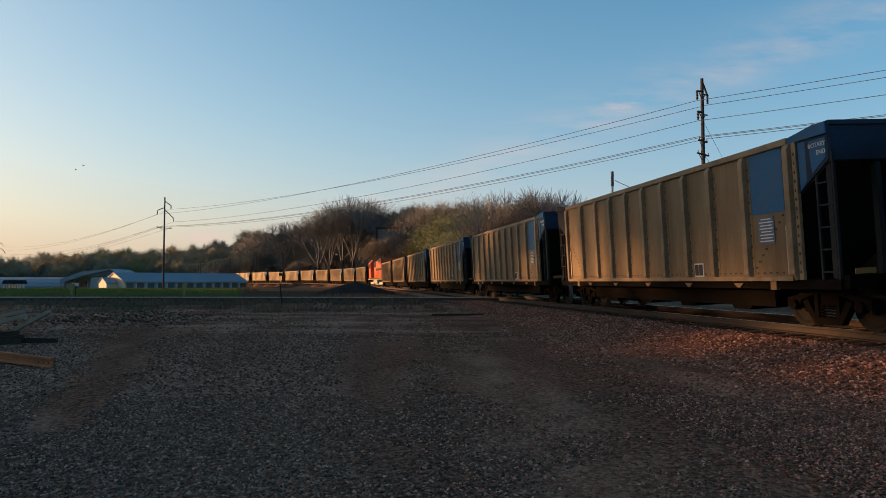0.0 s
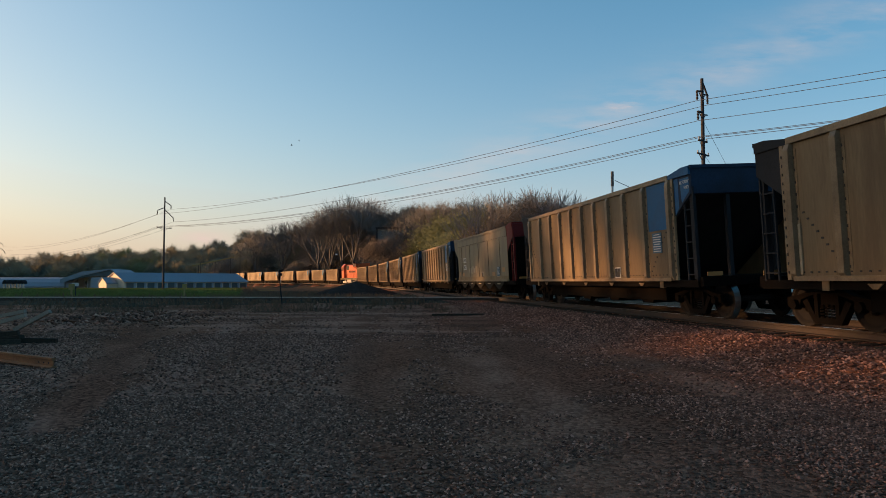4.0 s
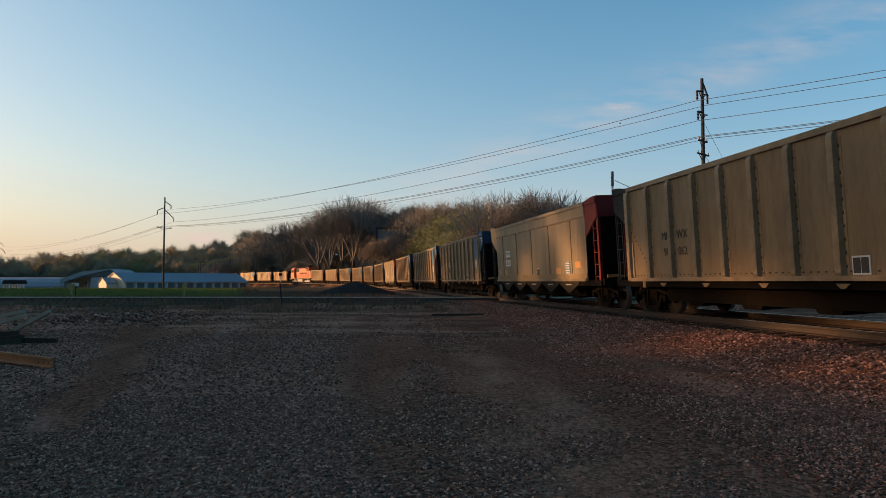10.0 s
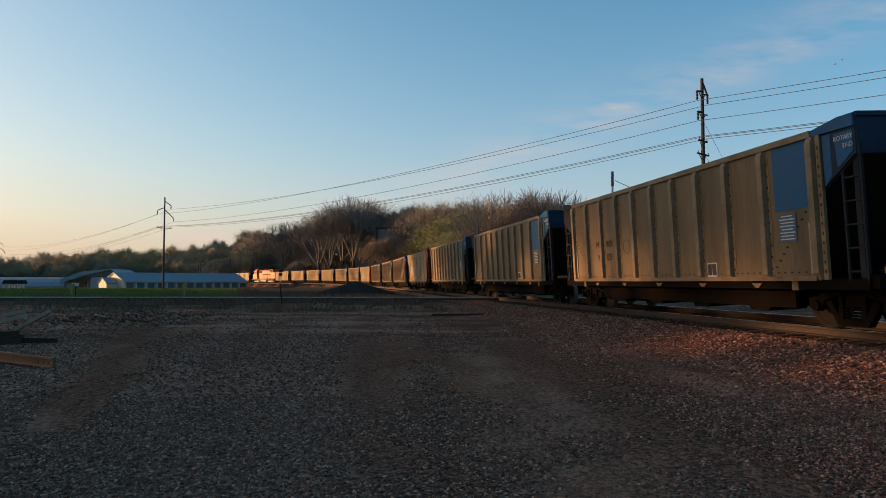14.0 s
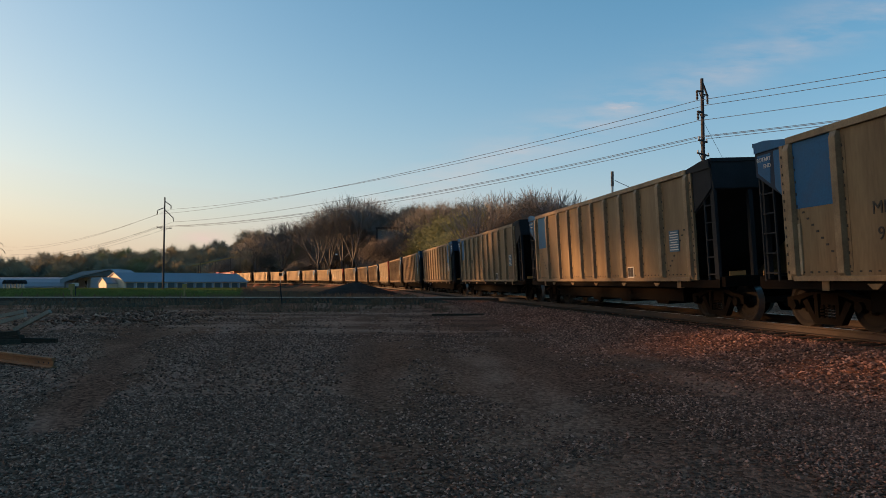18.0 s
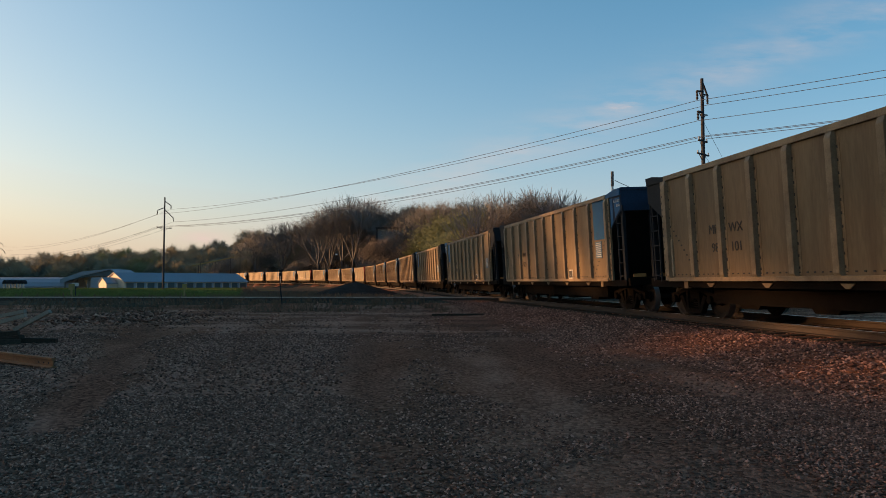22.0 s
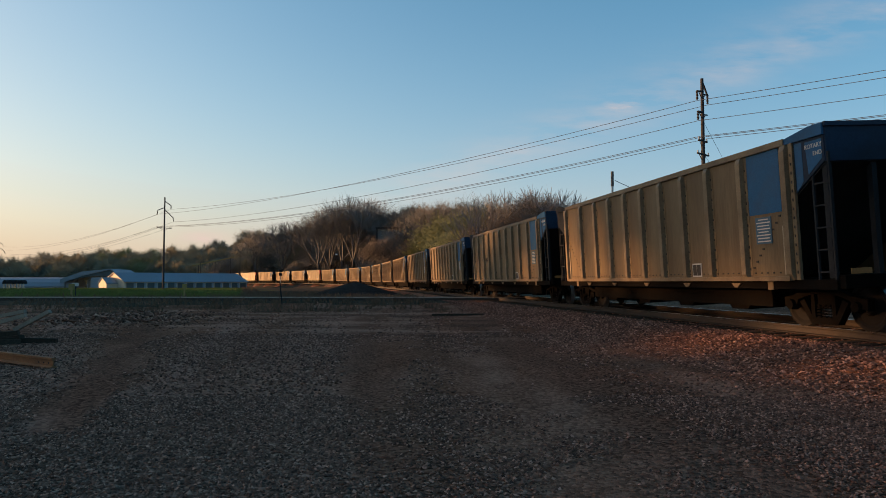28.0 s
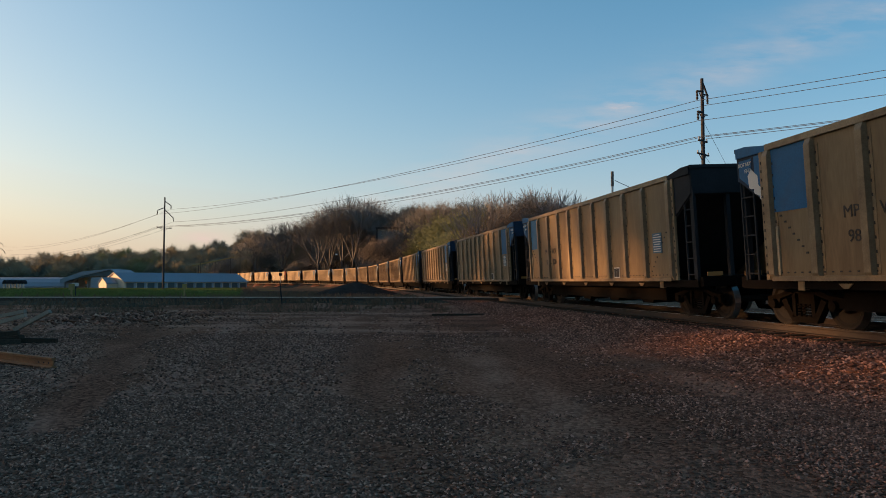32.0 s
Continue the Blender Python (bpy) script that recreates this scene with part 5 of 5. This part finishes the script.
# --- buildings beyond the grass ---
def gable_shed(x, y, turn, length, width, eave, ridge, bays, base):
    """Long shed; its own x axis runs along the ridge from the gable at its origin."""
    sh = new("long_shed")
    sh.matrix_basis = Matrix.Translation((x, y, base)) @ pose(0, 0, 0, 0, 0, turn)
    bm = bmesh.new()
    prism(bm, [(0, 0), (width, 0), (width, eave), (width / 2, ridge), (0, eave)], 0, 0.15, length)
    part("wall", bm, M["shed_wall"], sh)
    bm = bmesh.new()
    prism(bm, [(-0.02, -0.1), (width + 0.02, -0.1), (width + 0.02, eave), (width / 2, ridge - 0.02), (-0.02, eave)], 0, 0.0, 0.15)
    part("gable_wall", bm, M["shed_white"], sh, "white gable wall in the evening sun")
    for y0, y1 in ((-0.5, width / 2), (width + 0.5, width / 2)):
        bm = bmesh.new()
        e = eave - 0.5 * (ridge - eave) / (width / 2)
        prism(bm, [(y0, e + 0.05), (y1, ridge + 0.05), (y1, ridge + 0.17), (y0, e + 0.17)], 0, -0.3, length + 0.3)
        part("roof", bm, M["metal_roof"], sh)
    for k in range(int(length / 0.9)):
        bm = boxes()
        e = eave - 0.5 * (ridge - eave) / (width / 2)
        prism(bm, [(-0.5, e + 0.16), (width / 2 - 0.2, ridge + 0.14), (width / 2 - 0.2, ridge + 0.16), (-0.5, e + 0.20)], 0, k * 0.9, k * 0.9 + 0.06)
        part("roof_seam", bm, M["metal_roof"], sh)
    step = length / bays
    for k in range(bays):
        x0 = step * k
        d = part("door", boxes((x0 + 0.45, x0 + step - 0.45, -0.04, 0.02, 0.0, eave - 0.35)), M["shed_door"], sh, "dark roller door")
        part("door_frame", boxes((x0 + 0.2, x0 + 0.45, -0.10, 0.02, 0.0, eave - 0.1)), M["shed_white"], sh)
        part("door_frame", boxes((x0 + 0.45, x0 + step, -0.10, 0.02, eave - 0.35, eave - 0.1)), M["shed_white"], sh)
    tagged(sh, "long low shed with a pale metal roof and roller doors", "shed")
    return sh


def make_buildings():
    gable_shed(-85.0, 184.5, 50, 38.0, 12.0, 2.75, 5.1, 13, -1.25)
    # small lit annex with its own gable
    an = new("annex")
    an.matrix_basis = Matrix.Translation((-89.9, 184.7, -1.25)) @ pose(0, 0, 0, 0, 0, 50)
    bm = bmesh.new()
    prism(bm, [(0, 0), (4.6, 0), (4.6, 2.3), (2.3, 3.75), (0, 2.3)], 0, 0, 2.95)
    part("wall", bm, M["shed_white"], an)
    bm = bmesh.new()
    prism(bm, [(-0.3, 2.15), (2.3, 3.8), (4.9, 2.15), (4.9, 2.25), (2.3, 3.9), (-0.3, 2.25)], 0, -0.2, 2.9)
    part("roof", bm, M["metal_roof"], an)
    tagged(an, "small white gabled annex beside the long shed", "annex")
    # open-sided barn
    ba = new("barn")
    ba.matrix_basis = Matrix.Translation((-107.5, 196.0, -1.3)) @ pose(0, 0, 0, 0, 0, 8)
    part("wall", boxes((7.2, 12.2, 0, 0.2, 0, 4.0), (0, 12.2, 17.8, 18, 0, 3.2), (12.0, 12.2, 0.2, 17.8, 0, 4.0)), M["shed_wall"], ba)
    bm = bmesh.new()
    prism(bm, [(0.3, 2.9), (7.2, 4.3), (13.6, 4.3), (13.6, 5.2), (12.4, 6.15), (-0.4, 3.1)], 1, -0.2, 0.0)
    part("gable_board", bm, M["shed_door"], ba)
    # pale band added along the rake in place of the visible roof slope
    bm = bmesh.new()
    prism(bm, [(-0.8, 2.3), (5.6, 4.55), (12.5, 6.2), (12.5, 6.45), (5.0, 5.65), (-0.8, 3.5)], 1, -0.62, -0.5)
    part("roof_band", bm, M["metal_roof"], ba, "broad pale metal band standing in for the roof slope")
    bm = bmesh.new()
    prism(bm, [(-0.8, 3.05), (12.5, 6.3), (12.5, 6.45), (-0.8, 3.2)], 1, -0.5, 18.4)
    part("roof", bm, M["metal_roof"], ba)
    bm = bmesh.new()
    prism(bm, [(12.5, 6.3), (12.5, 6.45), (14.6, 5.0), (14.6, 4.85)], 1, -0.5, 18.4)
    part("roof", bm, M["metal_roof"], ba)
    for k in range(3):
        part("post", boxes((0.2 + k * 3.2, 0.4 + k * 3.2, 0.0, 0.2, 0, 3.2 + k * 0.7)), M["shed_door"], ba)
    tagged(ba, "open-fronted barn with a sloping pale metal roof", "barn")
    # low pale shed at the edge
    lo = new("low_shed")
    lo.matrix_basis = Matrix.Translation((-143.0, 195.0, -1.3)) @ pose(0, 0, 0, 0, 0, 3)
    part("wall", boxes((0, 37, 0, 9, 0, 1.6)), M["shed_wall"], lo)
    bm = bmesh.new()
    prism(bm, [(-0.5, 1.4), (0.5, 2.6), (3.0, 3.7), (5, 4.0), (7, 3.7), (9.5, 1.4)], 0, -0.3, 37.3)
    part("roof", bm, M["metal_roof"], lo)
    tagged(lo, "long low shed with a curved pale metal roof", "shed")
    for k in range(4):
        hu = new("feed_bin")
        hu.matrix_basis = Matrix.Translation((-119.2 + k * 1.5, 187.0, ground_z(-119.2 + k * 1.5, 187.0)))
        for sx in (0.12, 1.0):
            part("leg", boxes((sx, sx + 0.28, 0, 0.4, -0.1, 2.4)), M["shed_white"], hu)
        bm = bmesh.new()
        prism(bm, [(0.1, 2.3), (1.3, 2.3), (1.25, 2.8), (1.0, 3.2), (0.7, 3.35), (0.4, 3.2), (0.15, 2.8)], 1, -0.2, 1.6)
        part("hood", bm, M["black"], hu)
        tagged(hu, "white bin on legs with a dark rounded hood", "feed bin", "bins by the shed")


# --- small things of the yard ---
def make_yard_things():
    # leaning stake
    st = new("stake")
    bm = bmesh.new()
    tube(bm, (0, 0, -0.1), (-0.12, 0, 1.15), 0.04, 0.035, 6)
    part("shaft", bm, M["black"], st)
    st.matrix_basis = Matrix.Translation((-8.6, 37.0, ground_z(-8.6, 37.0)))
    tagged(st, "thin dark iron stake leaning in the brush", "stake")
    # marker posts
    for x, y in ((-24.3, 65.0), (-29.0, 54.0)):
        mk = new("marker_post")
        part("post", boxes((-0.06, 0.06, -0.06, 0.06, 0, 1.0)), M["yellow"], mk)
        part("head", boxes((-0.2, 0.2, -0.08, 0.08, 0.85, 1.3)), M["yellow"], mk)
        mk.matrix_basis = Matrix.Translation((x, y, ground_z(x, y)))
        if y < 60:
            part("sign_plate", boxes((-0.05, 0.5, 0.10, 0.14, 1.12, 1.38)), M["white"], mk, "small white sign plate")
            part("sign_post", boxes((0.2, 0.26, 0.14, 0.20, 0, 1.3)), M["pole"], mk)
        tagged(mk, "short yellow marker post beside the track", "marker post", "markers by the track")
    # heap of gravel
    bm = bmesh.new()
    rnd = random.Random(2)
    cx, cy = -9.6, 76.0
    rows = []
    for j in range(9):
        r = 4.4 * (1 - j / 8)
        row = []
        for i in range(36):
            a = 2 * math.pi * i / 36
            rr = r * (1 + 0.10 * noise.noise((math.cos(a) * 2, math.sin(a) * 2, j * 0.3)))
            z = 1.55 * (j / 8) ** 0.9 + rnd.uniform(-0.04, 0.04)
            row.append(bm.verts.new((rr * math.cos(a) * 1.15, rr * math.sin(a), z)))
        rows.append(row)
    for a, b in zip(rows, rows[1:]):
        for i in range(36):
            bm.faces.new((a[i], a[(i + 1) % 36], b[(i + 1) % 36], b[i]))
    bmesh.ops.remove_doubles(bm, verts=bm.verts, dist=0.001)
    hp = new("gravel_heap", mesh_of(bm, M["heap"], "gravel_heap"))
    hp.matrix_basis = Matrix.Translation((cx, cy, ground_z(cx, cy) - 0.05))
    tagged(hp, "dark heap of crushed stone beside the track", "gravel heap")
    # rusty rail
    rl = new("loose_rail")
    prof = [(x, z) for x, z in RAIL_PROFILE]
    a, b = Vector((-6.75, 12.05, 0.0)), Vector((-12.0, 14.9, 0.0))
    d = (b - a).normalized()
    side = Vector((-d.y, d.x, 0))
    za, zb = ground_z(a.x, a.y) + 0.19, ground_z(b.x, b.y) + 0.30
    part("section", sweep([(Vector((a.x, a.y, za)), side), (Vector((b.x, b.y, zb)), side)], prof), M["rust"], rl)
    for k in range(3):
        bm = bmesh.new()
        p = a + d * (0.12 + k * 0.14)
        q = Vector((p.x, p.y, za - 0.095)) + side * 0.013
        tube(bm, q, q + side * 0.004, 0.016, 0.016, 8)
        part("bolt_hole", bm, M["black"], rl)
    tagged(rl, "orange rusty loose rail lying on the gravel", "rail")
    # heap of old ties
    tie = mesh_of(bm_tie(), M["tie"], "old_tie")
    rnd = random.Random(12)
    for k in range(16):
        x, y, level = rnd.uniform(-11.6, -9.9), rnd.uniform(15.2, 17.6), 0 if k < 9 else 1
        t = new("old_tie", tie)
        size = (rnd.uniform(0.32, 0.6), 0.8, 0.75)
        t.matrix_basis = Matrix.LocRotScale((x, y, ground_z(x, y) + 0.13 + 0.12 * level), Euler((rnd.uniform(-0.15, 0.15), rnd.uniform(-0.12, 0.12), rnd.uniform(-0.5, 0.6))), size)
        tagged(t, "weathered broken wooden railway tie in a loose heap", "railway tie", "heap of old ties")
    t = new("old_tie", tie)
    t.matrix_basis = Matrix.Translation((0.8, 31.0, ground_z(0.8, 31.0) + 0.085)) @ pose(0, 0, 0, 0, 0, 4)
    tagged(t, "dark wooden railway tie half sunk in the gravel", "railway tie", "heap of old ties")
    for x, y, z, turn, tilt in ((-11.25, 19.0, 0.42, 10, -30), (-12.1, 19.2, 0.42, 14, -16), (-13.2, 21.0, 0.5, 12, -12)):
        bm = boxes((-0.5, 0.5, -0.11, 0.11, -0.05, 0.05))
        t = new("plank", mesh_of(bm, M["plank"], "plank"))
        t.matrix_basis = Matrix.Translation((x, y, ground_z(x, y) + z)) @ pose(0, 0, 0, 0, tilt, turn)
        tagged(t, "grey weathered plank leaning on the old ties", "plank", "planks on the heap")
    # short pole beyond the train, its top dark
    po = new("short_pole")
    bm = bmesh.new()
    tube(bm, (0, 0, -0.3), (0, 0, 7.6), 0.075, 0.07, 10)
    part("pole", bm, M["white"], po, "pale painted shaft")
    bm = bmesh.new()
    tube(bm, (0, 0, 7.6), (0, 0, 8.58), 0.10, 0.10, 10)
    part("sleeve", bm, M["insul"], po)
    bm = bmesh.new()
    tube(bm, (0.15, 0, 8.0), (3.2, 0, 6.6), 0.02, 0.02, 5)
    part("stay", bm, M["wire"], po)
    po.matrix_basis = Matrix.Translation((11.1, 45.0, ground_z(11.1, 45.0)))
    tagged(po, "short pale pole with a dark sleeve behind the train", "pole")
    # yard lamp and small poles on the far slope
    for x, y, h, lamp in ((-25.0, 170.0, 8.5, True), (-69.4, 236.0, 12.0, False), (-79.5, 270.5, 12.0, False), (-100.0, 285.0, 10.0, False), (-103.0, 287.0, 8.0, False)):
        sp = new("street_lamp" if lamp else "wooden_pole")
        bm = bmesh.new()
        tube(bm, (0, 0, -0.5), (0, 0, h), 0.14, 0.10, 8)
        part("pole", bm, M["pole"], sp)
        if lamp:
            bm = bmesh.new()
            tube(bm, (0, 0, h - 0.8), (-1.2, 0, h - 0.9), 0.05, 0.05, 6)
            part("arm", bm, M["pole"], sp)
            part("lamp_head", boxes((-1.5, -1.0, -0.2, 0.2, h - 1.15, h - 0.85)), M["lamp_glow"], sp)
        sp.matrix_basis = Matrix.Translation((x, y, ground_z(x, y)))
        tagged(sp, "slim yard lamp on a wooden pole by the wood" if lamp else "slim wooden pole at the foot of the hill", "street lamp" if lamp else "pole")


def make_far_things():
    # signal mast by the far curve
    sg = new("railway_signal")
    bm = bmesh.new()
    tube(bm, (0, 0, -0.3), (0, 0, 5.0), 0.10, 0.08, 8)
    part("mast", bm, M["concrete"], sg)
    for z in (4.0, 5.0):
        h = part("signal_head", boxes((-0.45, 0.45, -0.12, 0.12, z - 0.4, z + 0.4)), M["black"], sg)
        part("hood", boxes((-0.2, 0.2, -0.4, -0.12, z + 0.05, z + 0.12)), M["black"], h)
    sg.matrix_basis = Matrix.Translation((-47.0, 200.0, ground_z(-47.0, 200.0)))
    tagged(sg, "slim railway signal mast with two dark heads", "signal")
    # house on the hill, half hidden by the wood
    ho = new("house")
    hx, hy, hz = -15.6, 204.0, 1.5 + 0.079 * 204.0
    base = ground_z(hx, hy) - 0.4
    part("wall", boxes((-3.9, 3.9, 0, 7, base, hz - 0.5)), M["house_wall"], ho)
    part("roof", boxes((-4.3, 4.3, -0.6, 7.4, hz - 0.5, hz - 0.1)), M["black"], ho, "flat dark roof edge")
    part("corner_post", boxes((-4.1, -3.75, -0.25, 0.0, base, hz - 0.5)), M["black"], ho)
    for x0 in (-2.6, 1.2):
        w = part("window", boxes((x0, x0 + 1.3, -0.06, 0.0, hz - 2.3, hz - 1.2)), M["glass"], ho)
        part("window_frame", boxes((x0 - 0.1, x0 + 1.4, -0.05, 0.0, hz - 1.2, hz - 1.08), (x0 - 0.1, x0 + 1.4, -0.05, 0.0, hz - 2.42, hz - 2.3)), M["shed_white"], w)
    ho.matrix_basis = Matrix.Translation((hx, hy, 0))
    tagged(ho, "small flat-roofed house among the trees on the hill", "house")
    # inclined conveyor on the slope
    cv = new("conveyor")
    a, b = Vector((-106.0, 292.0, 8.2)), Vector((-88.5, 292.0, 11.8))
    bm = bmesh.new()
    tube(bm, a, b, 0.28, 0.28, 6)
    part("gallery", bm, M["yellow"], cv)
    for t in (0.15, 0.55, 0.92):
        p = a.lerp(b, t)
        bm = bmesh.new()
        tube(bm, (p.x, p.y, ground_z(p.x, p.y) - 0.3), p, 0.12, 0.12, 6)
        part("leg", bm, M["pole"], cv)
    tagged(cv, "dull yellow inclined conveyor gallery on thin legs", "conveyor")


def weeds():
    """Dead grass and weeds along the branch track, and rough grass up to the sheds."""
    rng = np.random.default_rng(23)
    v, f, m = [], [], []
    for k in range(15000):
        if k < 9000:
            y = rng.uniform(33, 90)
            x = rng.uniform(-0.62, 0.02) * y
        else:
            y = rng.uniform(60, 160)
            x = rng.uniform(-0.68, -0.27) * y
        off, s, tz = track_offset(x, y)
        if off > -4.5 or abs(y - branch_y(x)) < 1.35 or (y < 35 and noise.noise((x * 0.15, y * 0.3, 4)) < 0.0):
            continue
        z = ground_z(x, y)
        green = x / y < -0.29 and y > 55
        h = rng.uniform(0.08, 0.28) if green else rng.uniform(0.12, 0.5) * (1.0 if y > 42 else 0.7)
        for _ in range(3):
            dx, dy = rng.normal(0, 0.18, 2)
            w = rng.uniform(0.02, 0.06)
            a = rng.uniform(0, 3.14)
            i = len(v)
            v.extend(((x + dx - w * math.cos(a), y + dy - w * math.sin(a), z - 0.03), (x + dx + w * math.cos(a), y + dy + w * math.sin(a), z - 0.03), (x + dx + rng.normal(0, 0.12), y + dy, z + h)))
            f.append((i, i + 1, i + 2))
            m.append(1 if green else 0)
    me = bpy.data.meshes.new("weeds")
    me.from_pydata(v, [], f)
    me.materials.append(M["brush"])
    me.materials.append(M["grass"])
    me.polygons.foreach_set("material_index", m)
    tagged(new("weeds", me), "dead brown weeds and rough grass by the track", "weeds", kind="stuff")


def make_birds():
    """Two birds that cross the evening sky; returns their rows."""
    out = []
    for shift, dt in ((0.0, 0.0), (1.3, 0.07)):
        bd = new("bird")
        bm = bmesh.new()
        tube(bm, (0, -0.16, 0), (0, 0.05, 0), 0.03, 0.05, 6)
        tube(bm, (0, 0.05, 0), (0, 0.2, 0.01), 0.05, 0.01, 6)
        part("body", bm, M["black"], bd)
        for sx in (-1, 1):
            bm = bmesh.new()
            prism(bm, [(0.03 * sx, -0.07), (0.03 * sx, 0.07), (0.45 * sx, 0.0)], 2, 0.0, 0.012)
            part("wing", bm, M["black"], bd, at=pose(0, 0, 0.02, 0, -18 * sx, 0))
        tagged(bd, "small dark bird in flight over the wood", "bird", "birds in the sky")
        rows = []
        for t, x, y in ((0, 130, 300), (3, 415, 262), (6, 708, 248), (8.2, 917, 238), (9, 1004, 236), (11, 1190, 185), (13, 1386, 132), (16, 1690, 70), (20, 2100, 20), (32, 3300, -60)):
            d = 120.0
            p = Vector(((x - 784) / 1222 * d + shift, d, 1.5 + (498.7 - y) / 1222 * d + shift * 0.6))
            rows.append((t, Matrix.Translation(p) @ pose(0, 0, 0, 0, 0, -80)))
        out.append((bd, rows))
    return out


M["house_wall"] = mat("drab_siding", (0.14, 0.13, 0.12), 0.9, 0.0, 0.1, 0.5, 5.0)
# pale tone that paints in the sky's gleam on the branch rails
M["branch_head"] = mat("sky_gleam_head", (0.34, 0.26, 0.20), 0.6, 0.1, 0.2, 3.0, 40)
M["branch_rail"] = mat("dusty_rust", (0.05, 0.034, 0.024), 0.7, 0.2, 0.25, 3.0, 40)
M["rust"] = mat("orange_rust", (0.30, 0.115, 0.045), 0.85, 0.1, 0.3, 3.0, 40, 0.002, (0.12, 0.05, 0.025), 0.7, 3.0)
M["plank"] = mat("grey_plank", (0.27, 0.20, 0.15), 0.9, 0.0, 0.3, 3.0, 30, 0.004, spec=0.1)
M["heap"] = mat("dark_heap", (0.040, 0.034, 0.030), 0.95, 0.0, 0.4, 1.5, 12, 0.06, spec=0.0)

make_main_track()
make_branch_track()
make_power_line()
make_buildings()
make_woods()
make_shade_wood()
make_trees()
make_yard_things()
stone_field()
make_far_things()
weeds()
BIRDS = make_birds()


# --- everything that moves ---
def motions():
    for ob, rows in BIRDS:
        walk(ob, rows)
    for ob, arc, half, wheels in TRAIN:
        rows = []
        for k in range(0, 65):
            t = k * 0.5
            rows.append((t, vehicle_pose(arc + SPEED * t, half)))
        walk(ob, rows)
        for w in wheels:
            home = w.matrix_basis.copy()
            turn = []
            for k in range(0, 481):
                t = k / 15
                turn.append((t, home @ Matrix.Rotation(-SPEED * t / 0.457, 4, "X")))
            walk(w, turn)


motions()
